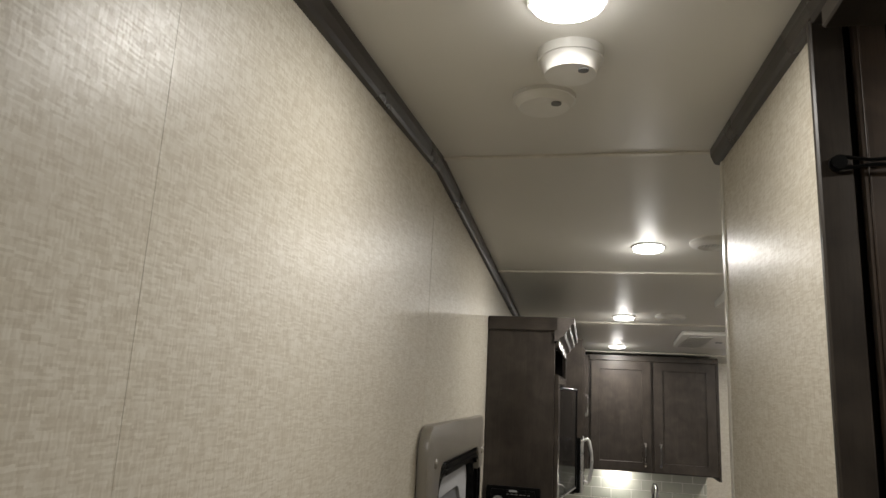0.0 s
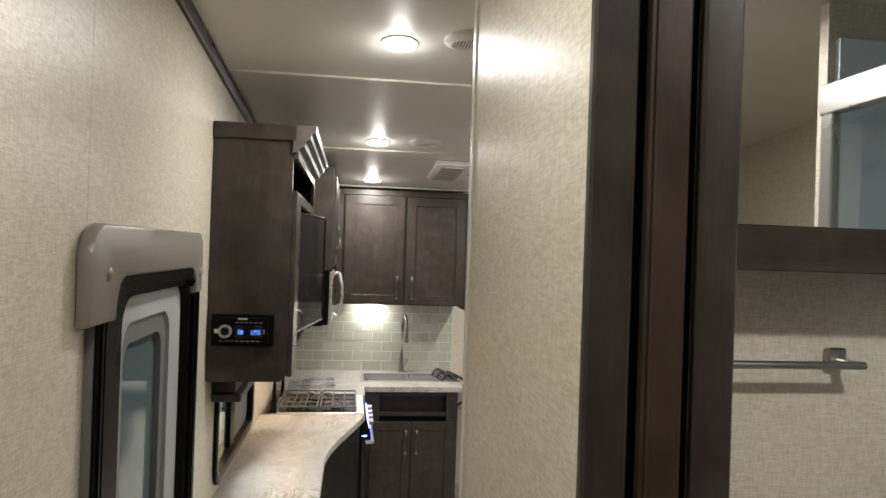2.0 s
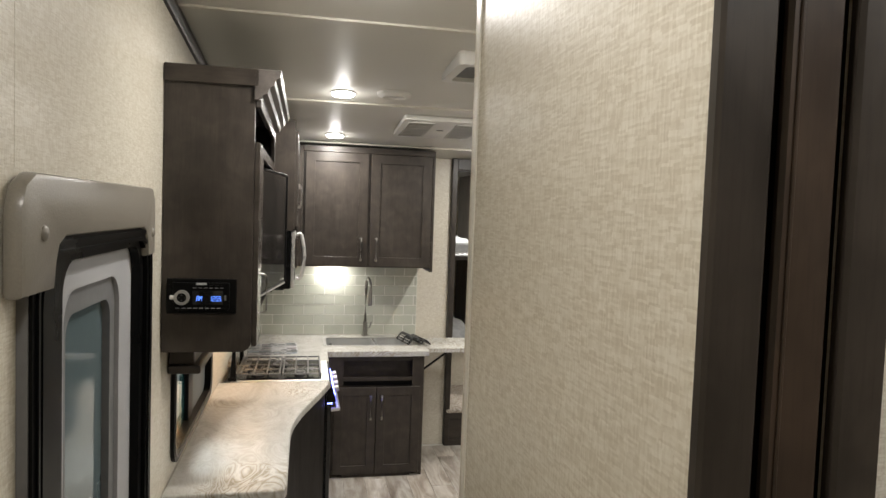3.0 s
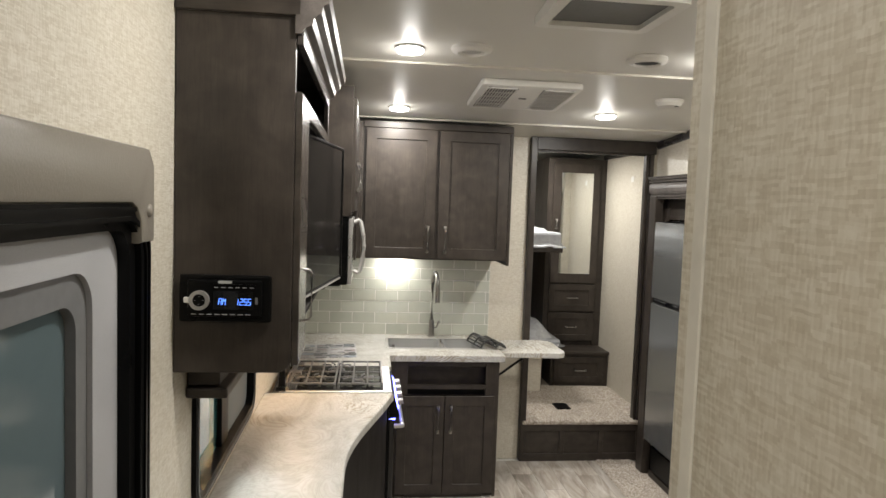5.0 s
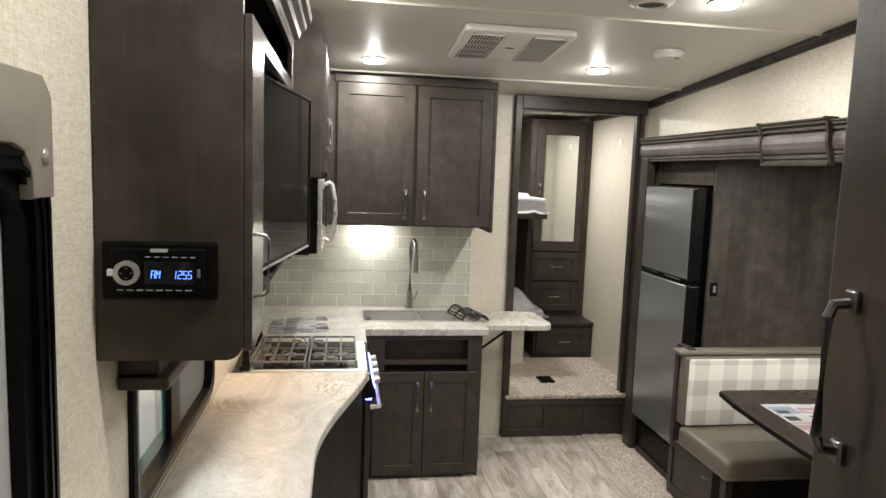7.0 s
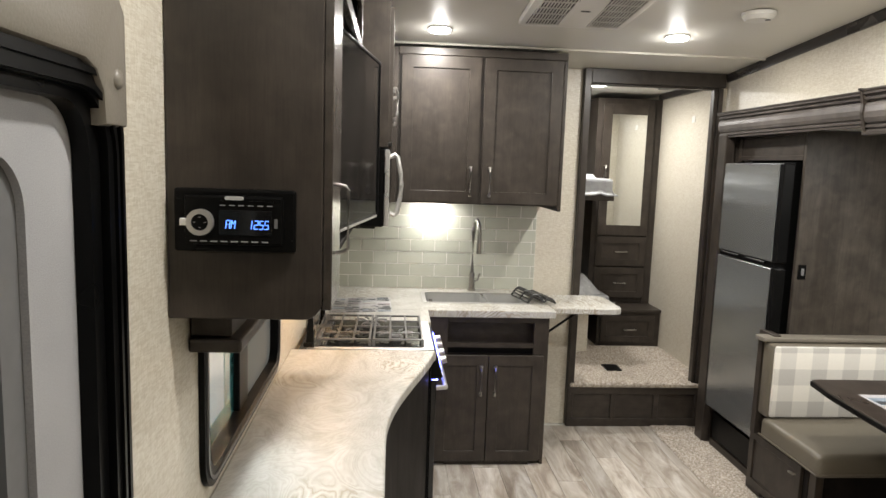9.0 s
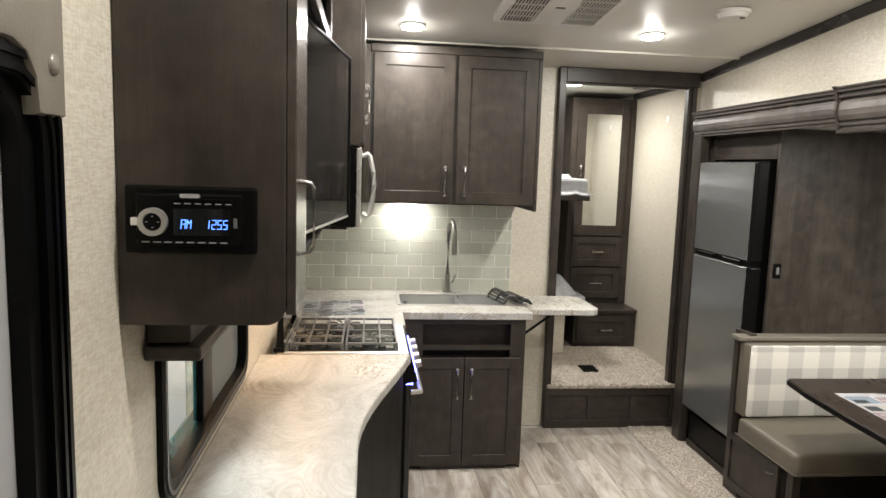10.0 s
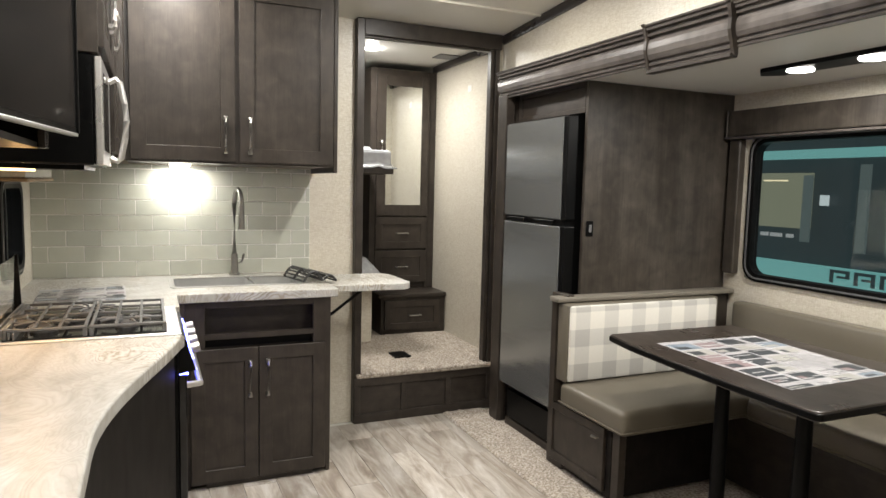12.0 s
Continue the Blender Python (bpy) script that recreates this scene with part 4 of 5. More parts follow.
w1 = window_in_wall("window_1", XL, W1, -1, "black-framed sliding window above the worktop, half screened")
bm = B()
box(bm, XL - 0.020, XL - 0.016, 4.47, W1[1] - 0.01, W1[2] + 0.01, W1[3] - 0.01)
part("insect_screen", bm, plain("grey_mesh", (0.17, 0.18, 0.18), 0.6, grain=500), w1, "grey insect screen")
bm = B()
box(bm, XL - 0.030, XL - 0.008, 4.36, 4.47, W1[2] + 0.012, W1[3] - 0.012, 0.003)
part("sash", bm, BLACK, w1, "black sliding sash")
# Teal strips beside the sash and along the pane's foot.
bm = B()
box(bm, XL - 0.034, XL - 0.030, 4.27, 4.37, W1[2] + 0.01, W1[3] - 0.01)
box(bm, XL - 0.034, XL - 0.030, W1[0] + 0.01, 4.27, W1[2] + 0.01, W1[2] + 0.06)
part("tint_band", bm, plain("teal_strip", (0.03, 0.16, 0.16), 0.2), w1, "teal band along the pane's edges")
window_in_wall("window_2", XL, W2, -1, "small black-framed window behind the stove")
window_in_wall("window_3", SX, (3.57, 5.585, 0.980, 1.70), 1, "wide black-framed dinette window with rounded corners", 0.07)

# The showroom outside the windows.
# Floor and walls glow by themselves, since no showroom lamps light them.
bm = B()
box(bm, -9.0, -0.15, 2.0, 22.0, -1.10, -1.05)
solid("ground_showroom", bm, OUTSIDE, "pale showroom floor outside the window, glowing in place of showroom light", "ground", kind="structure")
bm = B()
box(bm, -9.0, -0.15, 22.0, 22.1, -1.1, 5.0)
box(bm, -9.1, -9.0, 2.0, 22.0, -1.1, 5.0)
solid("backdrop_showroom_left", bm, OUT_TEAL, "dim teal showroom wall, glowing in place of showroom light", "backdrop", kind="structure")


# ---- slide-out: fridge, dinette ----
def fridge_cabinet():
    t = thing("fridge_cabinet", (2.9, 6.1, 0), "tall grey-brown cabinet round the fridge", "cabinet")
    bm = B()
    box(bm, 2.548, SX - 0.003, 5.745, 5.768, 0.0, 1.953, 0.002)
    part("side_panel", bm, GREYWOOD, t)
    bm = B()
    box(bm, 2.556, 2.574, 5.768, 6.42, 1.800, 1.953)
    part("top_panel", bm, WOOD_H, t)
    bm = B()
    for y0, y1, z0, z1 in ((5.768, 6.42, 1.93, 1.953), (5.768, 6.42, 1.80, 1.825), (5.768, 5.80, 1.825, 1.93), (6.385, 6.42, 1.825, 1.93)):
        box(bm, 2.546, 2.556, y0, y1, z0, z1, 0.001)
    part("top_frame", bm, WOOD_H, t)
    bm = B()
    box(bm, 2.545, 2.57, 6.385, 6.44, 0.0, 1.80)
    part("far_stile", bm, WOOD, t)
    bm = B()
    box(bm, 2.50, 2.56, 5.80, 6.385, 0.0, 0.05)
    box(bm, 2.53, 2.56, 5.80, 6.385, 0.05, 0.25)
    part("toe_board", bm, WOOD_H, t)


def fridge():
    t = thing("fridge", (2.8, 6.1, 0.06), "two-door fridge with brushed steel-grey doors and black edges", "fridge")
    bm = B()
    box(bm, 2.53, 3.15, 5.80, 6.385, 0.255, 1.79)
    part("body", bm, BLACK, t)
    for z0, z1 in ((0.275, 1.232), (1.262, 1.782)):
        bm = B()
        box(bm, 2.456, 2.518, 5.774, 6.382, z0, z1, 0.006, 2)
        d = part("door", bm, BLACK, t, "black-edged fridge door")
        bm = B()
        box(bm, 2.450, 2.4565, 5.806, 6.380, z0 + 0.003, z1 - 0.003, 0.003)
        part("door_skin", bm, FRIDGE, d, "brushed grey door skin")
    bm = B()
    box(bm, 2.462, 2.53, 5.80, 6.38, 1.231, 1.263)
    part("handle_gap", bm, BLACK, t)
    bm = B()
    box(bm, 2.447, 2.462, 5.87, 6.06, 1.236, 1.258, 0.004)
    box(bm, 2.447, 2.462, 6.15, 6.34, 1.236, 1.258, 0.004)
    part("grip", bm, BLACK, t)
    bm = B()
    box(bm, 2.505, 2.529, 5.81, 6.378, 0.06, 0.225, 0.004)
    part("kick_panel", bm, BLACK, t, "black kick panel")


def slide_valance():
    t = thing("slide_valance", (2.5, 5.0, 1.93), "grooved grey-brown moulding along the slide-out's edge", "moulding", kind="structure")
    low = [(0, 0), (0.012, 0), (0.014, 0.006), (0.007, 0.009), (0.007, 0.013), (0.016, 0.015), (0.018, 0.023), (0.010, 0.026), (0.010, 0.030),
           (0.020, 0.034), (0.027, 0.05), (0.029, 0.07), (0.027, 0.09), (0.021, 0.102), (0.013, 0.105), (0.013, 0.110), (0.028, 0.113), (0.030, 0.121),
           (0.021, 0.124), (0.021, 0.129), (0.036, 0.132), (0.038, 0.141), (0.044, 0.144), (0.046, 0.150), (0, 0.150)]
    for y0, y1, x, z, s in ((5.215, 6.52, 2.482, 1.938, 1.0), (3.05, 4.775, 2.482, 1.935, 1.0), (4.775, 5.215, 2.474, 1.915, 1.22)):
        bm = B()
        prism(bm, [(x - s * u, z + (s if s == 1 else 1.19) * v) for u, v in low], "y", y0, y1)
        part("moulding", bm, VALANCE_M, t)
    for y in (4.775, 5.215):
        bm = B()
        prism(bm, [(2.474 - 1.34 * u, 1.906 + 1.27 * v) for u, v in low[:2] + [(0.018, 0.02), (0.031, 0.07), (0.03, 0.10)] + low[-4:]], "y", y - 0.008, y + 0.008)
        part("cap", bm, WOOD, t)
    bm = B()
    box(bm, 2.444, 2.482, 4.775, 5.215, 1.900, 1.914, 0.002)
    part("bottom_plate", bm, WOOD_H, t)


def dinette():
    t = thing("dinette_bench", (2.95, 5.5, 0), "dinette bench with a dark wooden base and panelled end", "bench")
    # base of the far bench
    bm = B()
    box(bm, 2.433, SX - 0.003, 5.30, 5.743, 0.03, 0.362)
    part("base", bm, SHADEWOOD, t)
    bm = B()
    box(bm, 2.432, 2.47, 5.68, 5.82, 0.0, 0.90, 0.002)
    part("end_post", bm, WOOD, t)
    d = shaker_door(t, "door", "x", 2.432, 5.335, 5.79, 0.055, 0.352, -1, rail=0.04)
    bm = B()
    tube(bm, [(2.408, 5.365, 0.30), (2.398, 5.365, 0.30), (2.396, 5.40, 0.297)], 0.006, 8)
    part("latch", bm, NICKEL, d, "small metal latch", True)
    bm = B()
    box(bm, 2.436, 2.475, 5.25, 5.30, 0.0, 0.362, 0.002)
    part("corner_post", bm, WOOD, t)
    bm = B()
    box(bm, 2.365, SX - 0.004, 5.66, 5.744, 0.868, 0.892, 0.006, 2)
    part("back_cap", bm, CAPVINYL, t, "grey-olive cap on the backrest")
    bm = B()
    box(bm, 2.385, SX - 0.004, 5.705, 5.743, 0.363, 0.868)
    part("back_board", bm, WOOD, t)
    # side run along the outer wall
    bm = B()
    box(bm, 3.12, SX - 0.003, 3.95, 5.298, 0.03, 0.362)
    part("side_base", bm, WOOD_H, t)


def cushion(name, x0, x1, y0, y1, z0, z1, material, label, r=0.022):
    bm = B()
    box(bm, x0, x1, y0, y1, z0, z1, r, 3)
    bmesh.ops.subdivide_edges(bm, edges=[e for e in bm.edges if e.calc_length() > 0.15], cuts=5, use_grid_fill=True)
    mid, half = Vector(((x0 + x1) / 2, (y0 + y1) / 2, (z0 + z1) / 2)), Vector(((x1 - x0) / 2, (y1 - y0) / 2, (z1 - z0) / 2))
    for v in bm.verts:
        u = [(v.co[k] - mid[k]) / half[k] for k in range(3)]
        puff = 0.012 * max(0, 1 - u[0] ** 2) * max(0, 1 - u[1] ** 2)
        thin = min(range(3), key=lambda k: half[k])
        a, b = [k for k in range(3) if k != thin]
        puff = 0.010 * max(0, 1 - u[a] ** 4) * max(0, 1 - u[b] ** 4)
        v.co[thin] += puff * u[thin]
        v.co += 0.0016 * Vector((0, 0, 1)) * noise.noise(v.co * 9)
    t = thing(name, (mid.x, mid.y, z0), label, "cushion")
    c = part("cover", bm, material, t, smooth=True)
    bm = B()
    if half.z < 0.09:
        zz = z0 + 0.02
        tube(bm, [(x0 - 0.001, y0, zz), (x0 - 0.001, y1, zz)], 0.004, 6)
        tube(bm, [(x0, y0 - 0.001, zz), (x1, y0 - 0.001, zz)], 0.004, 6)
        part("piping", bm, material, t, smooth=True)
    return t


def plaid_back():
    t = thing("back_cushion", (2.9, 5.67, 0.48), "plaid back cushion with an olive vinyl edge", "cushion")
    bm = B()
    box(bm, 2.390, 3.36, 5.620, 5.703, 0.480, 0.864, 0.012, 2)
    part("vinyl_edge", bm, VINYL, t, "olive vinyl edge", True)
    bm = B()
    box(bm, 2.404, 3.34, 5.608, 5.64, 0.484, 0.858, 0.012, 2)
    part("plaid_face", bm, PLAID, t, "cream and grey plaid cloth", True)


def dinette_table():
    t = thing("dinette_table", (2.8, 4.75, 0), "dark wood dinette table on two black pedestal legs", "table")
    bm = B()
    outl = [(2.322, 4.55), (2.336, 4.85), (2.358, 5.12)] + arc(2.412, 5.277, 0.026, 185, 92, 4) + [(3.10, 5.29), (3.10, 4.245), (2.60, 4.240)] + arc(2.345, 4.272, 0.028, 262, 185, 4)
    prism(bm, outl, "z", 0.760, 0.792, 0.006)
    part("tabletop", bm, TABLE, t)
    bm = B()
    prism(bm, [(2.80 + (x - 2.80) * 1.006, 4.72 + (y - 4.72) * 1.006) for x, y in outl], "z", 0.764, 0.786, 0.004)
    part("edge_band", bm, BLACK, t, "black edge band")
    for y in (4.898, 4.532):
        bm = B()
        cyl(bm, (2.65, y, 0.01), (2.65, y, 0.76), 0.031, 20, 0.027)
        cyl(bm, (2.65, y, 0.012), (2.65, y, 0.03), 0.09, 24)
        cyl(bm, (2.65, y, 0.74), (2.65, y, 0.76), 0.08, 24)
        part("leg", bm, BLACK, t, "black metal pedestal leg", True)


def brochure(name, corners, z, label, seed):
    """A printed sheet lying flat: blocks of print, unreadable."""
    a, b, c, d = [Vector((*p, 0)) for p in corners]

    def at(u, v, h):
        p = a.lerp(b, u).lerp(d.lerp(c, u), v)
        return (p.x, p.y, z + h)

    def quad(bm, u0, u1, v0, v1, h0, h1):
        lo = [bm.verts.new(at(u, v, h0)) for u, v in ((u0, v0), (u1, v0), (u1, v1), (u0, v1))]
        hi = [bm.verts.new(at(u, v, h1)) for u, v in ((u0, v0), (u1, v0), (u1, v1), (u0, v1))]
        bm.faces.new(lo[::-1])
        bm.faces.new(hi)
        for k in range(4):
            bm.faces.new((lo[k], lo[(k + 1) % 4], hi[(k + 1) % 4], hi[k]))
    t = thing(name, at(0.5, 0.5, 0), label, "brochure")
    bm = B()
    quad(bm, 0, 1, 0, 1, 0.0, 0.0012)
    part("sheet", bm, PAPER, t)
    rng = random.Random(seed)
    inks = [INK, INK_B, INK, INK_P, INK, INK_P, INK_R, INK]
    rows, cols = 7, 4
    for k in range(cols):
        drift = rng.uniform(-0.5, 0.0)
        for i in range(rows):
            if rng.random() < 0.16:
                continue
            u, v = (k + rng.uniform(0.02, 0.12)) / cols, max(0.01, (i + drift + rng.uniform(0.0, 0.14)) / rows)
            u1, v1 = (k + rng.uniform(0.85, 0.99)) / cols, (i + drift + rng.uniform(0.72, 0.98)) / rows
            bm = B()
            quad(bm, u, u1, v, v1, 0.0011, 0.0015)
            picture = part("picture", bm, rng.choice(inks), t)
            bm = B()
            m = u + (u1 - u) * rng.uniform(0.3, 0.7)
            quad(bm, u + 0.012, m, v + 0.012, v + (v1 - v) * rng.uniform(0.4, 0.8), 0.0015, 0.0018)
            part("picture_patch", bm, rng.choice(inks), picture)
    for k in range(34):
        u, v = rng.uniform(0.03, 0.7), rng.uniform(0.03, 0.95)
        bm = B()
        quad(bm, u, u + rng.uniform(0.08, 0.2), v, v + 0.012, 0.0012, 0.0022)
        part("text_line", bm, PAPER, t)


fridge_cabinet()
fridge()
slide_valance()
dinette()
cushion("seat_cushion", 2.383, SX - 0.01, 5.175, 5.655, 0.364, 0.475, VINYL, "olive vinyl seat cushion on the dinette bench", 0.026)
cushion("seat_cushion", 3.09, SX - 0.01, 3.95, 5.17, 0.364, 0.472, VINYL, "olive vinyl seat cushion along the outer wall", 0.026)
cushion("back_cushion", 3.43, SX - 0.008, 3.95, 5.60, 0.485, 0.84, VINYL, "long olive vinyl back cushion below the window", 0.02)
plaid_back()
dinette_table()
brochure("brochure", ((2.44, 4.43), (2.95, 4.44), (3.0, 5.07), (2.47, 5.09)), 0.7925, "printed colour leaflet spread on the dinette table", 3)
brochure("brochure", ((0.13, 5.97), (0.465, 6.02), (0.45, 6.41), (0.11, 6.36)), 0.916, "printed leaflet lying on the worktop by the sink", 8)


def near_bench():
    """The nearer bench of the dinette, of which a corner shows past the table."""
    t = thing("dinette_bench", (2.95, 3.7, 0), "dinette bench with a dark base, nearer the entry", "bench")
    bm = B()
    box(bm, 2.45, SX - 0.003, 3.42, 3.86, 0.03, 0.362)
    box(bm, 2.45, SX - 0.003, 3.35, 3.42, 0.0, 0.86)
    part("base", bm, WOOD, t)
    cushion("seat_cushion", 2.40, SX - 0.01, 3.43, 3.92, 0.364, 0.472, VINYL, "olive vinyl seat cushion on the nearer bench", 0.026)


near_bench()


def socket():
    t = thing("switch", (2.585, 5.74, 1.22), "black switch on the fridge cabinet's side", "switch")
    bm = B()
    box(bm, 2.562, 2.606, 5.737, 5.7445, 1.185, 1.262, 0.003)
    part("plate", bm, BLACK, t)
    bm = B()
    box(bm, 2.576, 2.592, 5.732, 5.737, 1.205, 1.243, 0.002)
    part("rocker", bm, GRILLE, t)


socket()


def slide_light():
    t = thing("ceiling_light", (3.0, 4.80, 1.93), "dark bar lamp with two lit discs under the slide ceiling", "lamp")
    bm = B()
    prism(bm, [(2.955, 4.25), (3.135, 4.25), (3.115, 5.11), (3.045, 5.17), (2.975, 5.11)], "z", 1.937, 1.966, 0.004)
    part("bar", bm, BLACK, t)
    for y in (4.97, 4.66, 4.36):
        bm = B()
        cyl(bm, (3.045, y, 1.931), (3.045, y, 1.938), 0.050, 28, 0.054)
        part("diffuser", bm, LED, t, "lit white diffuser", True)
        lamp_disc("bar_lamp", 3.045, y, 1.927, 0.045, LED_WATTS * 0.42)


slide_light()


def roller_shade():
    t = thing("roller_shade", (SX - 0.04, 4.6, 1.72), "grey-brown valance box over the dinette window", "shade")
    bm = B()
    box(bm, SX - 0.075, SX - 0.002, 3.462, 5.713, 1.725, 1.86, 0.008, 2)
    part("fascia", bm, GREYWOOD, t)
    for y in (3.450, 5.714):
        bm = B()
        box(bm, SX - 0.078, SX - 0.002, y, y + 0.012, 1.722, 1.863, 0.003)
        part("end_cap", bm, GREYWOOD, t)
    bm = B()
    box(bm, SX - 0.080, SX - 0.004, 3.45, 5.73, 1.709, 1.7215, 0.003)
    part("bottom_rail", bm, VALANCE_M, t, "light bottom rail of the window shade")


roller_shade()
bm = B()
box(bm, SX - 0.05, SX - 0.003, 5.645, 5.72, 0.98, 1.71, 0.006)
solid("shade_side", bm, GREYWOOD, "grey side board of the window surround", "trim", kind="structure")

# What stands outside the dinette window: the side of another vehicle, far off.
# Its parts glow in their own colour instead of catching showroom light.
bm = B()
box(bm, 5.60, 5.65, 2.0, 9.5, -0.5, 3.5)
solid("backdrop_vehicle_side", bm, OUT_DARK, "dark side of a parked vehicle, its dim light put in as glow", "backdrop", kind="structure")
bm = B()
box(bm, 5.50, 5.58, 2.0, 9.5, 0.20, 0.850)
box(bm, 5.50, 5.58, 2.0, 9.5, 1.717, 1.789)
solid("backdrop_vehicle_band", bm, OUT_BAND, "pale teal bands on the vehicle outside, showroom light put in as glow", "backdrop", kind="structure")
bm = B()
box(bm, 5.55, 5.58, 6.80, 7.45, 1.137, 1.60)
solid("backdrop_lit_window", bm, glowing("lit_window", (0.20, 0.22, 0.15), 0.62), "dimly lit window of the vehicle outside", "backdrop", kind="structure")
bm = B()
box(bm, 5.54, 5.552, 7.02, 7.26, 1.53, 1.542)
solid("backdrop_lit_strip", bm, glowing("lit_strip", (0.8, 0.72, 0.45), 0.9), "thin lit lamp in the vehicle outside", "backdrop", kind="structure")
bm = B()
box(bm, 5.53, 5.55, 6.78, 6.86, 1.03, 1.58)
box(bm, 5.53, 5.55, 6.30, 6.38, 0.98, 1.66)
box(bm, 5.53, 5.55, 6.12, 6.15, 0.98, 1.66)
solid("backdrop_door_frames", bm, glowing("grey_frame_glow", (0.10, 0.14, 0.135), 0.5), "grey door frames of the vehicle outside, made to glow", "backdrop", kind="structure")
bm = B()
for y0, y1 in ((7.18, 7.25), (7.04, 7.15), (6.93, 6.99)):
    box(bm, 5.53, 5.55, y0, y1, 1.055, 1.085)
solid("backdrop_dials", bm, glowing("pale_dial_glow", (0.42, 0.46, 0.45), 0.5), "row of pale dials in the vehicle outside, made to glow", "backdrop", kind="structure")
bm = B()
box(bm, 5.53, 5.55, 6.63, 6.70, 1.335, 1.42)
solid("backdrop_light_switch", bm, glowing("pale_plate_glow", (0.5, 0.6, 0.6), 0.7), "small pale plate outside, made to glow", "backdrop", kind="structure")
for k, y in enumerate((6.535, 6.335, 6.135)):
    bm = B()
    for a, b, z0, z1 in ((0.0, 0.16, 0.815, 0.838), (0.0, 0.028, 0.735, 0.815), (0.132, 0.16, 0.775, 0.815), (0.06, 0.132, 0.775, 0.793)):
        box(bm, 5.488, 5.499, y - b, y - a, z0, z1)
    if k:
        box(bm, 5.488, 5.499, y - 0.16, y - 0.132, 0.735, 0.774)
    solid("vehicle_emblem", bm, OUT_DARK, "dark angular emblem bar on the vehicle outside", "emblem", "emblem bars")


# ---- bunk room ----
def wardrobe():
    t = thing("wardrobe", (2.37, 8.1, 0.3), "dark wardrobe with a mirrored door above two drawers", "wardrobe")
    x0, x1, y = 2.105, BR - 0.003, 7.90
    bm = B()
    box(bm, x0, x1, y, 8.45, 0.607, 2.30)
    part("carcass", bm, WOOD, t)
    bm = B()
    box(bm, x0, x0 + 0.055, y - 0.016, y, 0.607, 2.30, 0.002)
    box(bm, x1 - 0.07, x1, y - 0.016, y, 0.607, 2.30, 0.002)
    box(bm, x0 + 0.055, x1 - 0.07, y - 0.016, y, 2.24, 2.30, 0.002)
    part("face_frame", bm, WOOD, t)
    a, b = x0 + 0.045, x1 - 0.065
    bm = B()
    for u0, u1, z0, z1 in ((a, a + 0.075, 1.18, 2.25), (b - 0.06, b, 1.18, 2.25), (a + 0.075, b - 0.06, 1.18, 1.265), (a + 0.075, b - 0.06, 2.17, 2.25)):
        box(bm, u0, u1, y - 0.036, y - 0.017, z0, z1, 0.002)
    d = part("door", bm, WOOD, t)
    bm = B()
    box(bm, a + 0.074, b - 0.059, y - 0.030, y - 0.020, 1.264, 2.171)
    part("mirror", bm, MIRROR, d, "tall mirror pane")
    bar_handle(d, "y", y - 0.036, a + 0.035, 1.66, 1.76, -1)
    for z0, z1 in ((0.923, 1.168), (0.653, 0.909)):
        dr = shaker_door(t, "drawer", "y", y - 0.017, a, b, z0, z1, -1, rail=0.055)
        bar_handle(dr, "y", y - 0.035, (a + b) / 2, z0 + 0.10, z1 - 0.10, -1, level=True)


def step_chest():
    t = thing("step_chest", (2.38, 7.75, 0.3), "low dark chest with one drawer below the wardrobe", "chest")
    bm = B()
    box(bm, 2.125, BR - 0.003, 7.63, 7.895, 0.301, 0.579)
    part("carcass", bm, WOOD, t)
    bm = B()
    box(bm, 2.10, BR - 0.003, 7.605, 7.897, 0.580, 0.606, 0.003)
    part("top", bm, WOOD_X, t)
    dr = shaker_door(t, "drawer", "y", 7.629, 2.15, BR - 0.05, 0.335, 0.555, -1, rail=0.05)
    bar_handle(dr, "y", 7.611, 2.385, 0.42, 0.47, -1, level=True)


def bunk(name, x1, y0, y1, z, base_mat, label, base_z0, bulge, slope, inset=0.0):
    t = thing(name, ((0.9 + x1) / 2, (y0 + y1) / 2, base_z0), label, "bed")
    bm = B()
    box(bm, 0.9, x1 - inset, y0 + inset, y1, base_z0, z, 0.004)
    part("platform", bm, base_mat, t)
    bm = B()
    bmesh.ops.create_grid(bm, x_segments=28, y_segments=22, size=0.5)
    w, l = x1 - 0.9 + 0.04, y1 - y0 + 0.03
    for v in bm.verts:
        u, s = v.co.x * 2, v.co.y * 2
        fall = max(abs(u), abs(s)) ** slope
        h = bulge * (1 - fall) + 0.030 * noise.noise(Vector((u * 4, s * 4, z))) + 0.020 * noise.noise(Vector((u * 10, s * 10, z)))
        v.co = Vector(((0.9 + x1) / 2 + v.co.x * w, (y0 + y1) / 2 + v.co.y * l, z + max(h, -0.004)))
    bmesh.ops.solidify(bm, geom=bm.faces[:], thickness=0.01)
    part("bedding", bm, SHEET, t, "white bedding in clear wrapping", True)
    bm = B()
    box(bm, 0.91, x1 - 0.01, y0 + 0.01, y1 - 0.01, z + 0.001, z + bulge * (0.75 if slope > 5 else 0.2), 0.02, 2)
    part("mattress", bm, SHEET, t)


wardrobe()
step_chest()
bunk("bunk_bed", 2.09, 7.30, 8.9, 1.54, WOOD, "upper bunk with wrapped white bedding", 1.49, 0.15, 8)
bunk("bunk_bed", 2.12, 7.30, 8.9, 0.72, WALL, "lower bunk with wrapped grey-white bedding", 0.301, 0.27, 3, 0.13)
bm = B()
box(bm, 1.99, 2.10, 6.93, 7.06, 0.300, 0.320, 0.002)
solid("floor_vent", bm, BLACK, "small dark floor vent in the bunk carpet", "vent")
bm = B()
box(bm, BR - 0.004, BR, 7.265, 7.315, 2.085, 2.13)
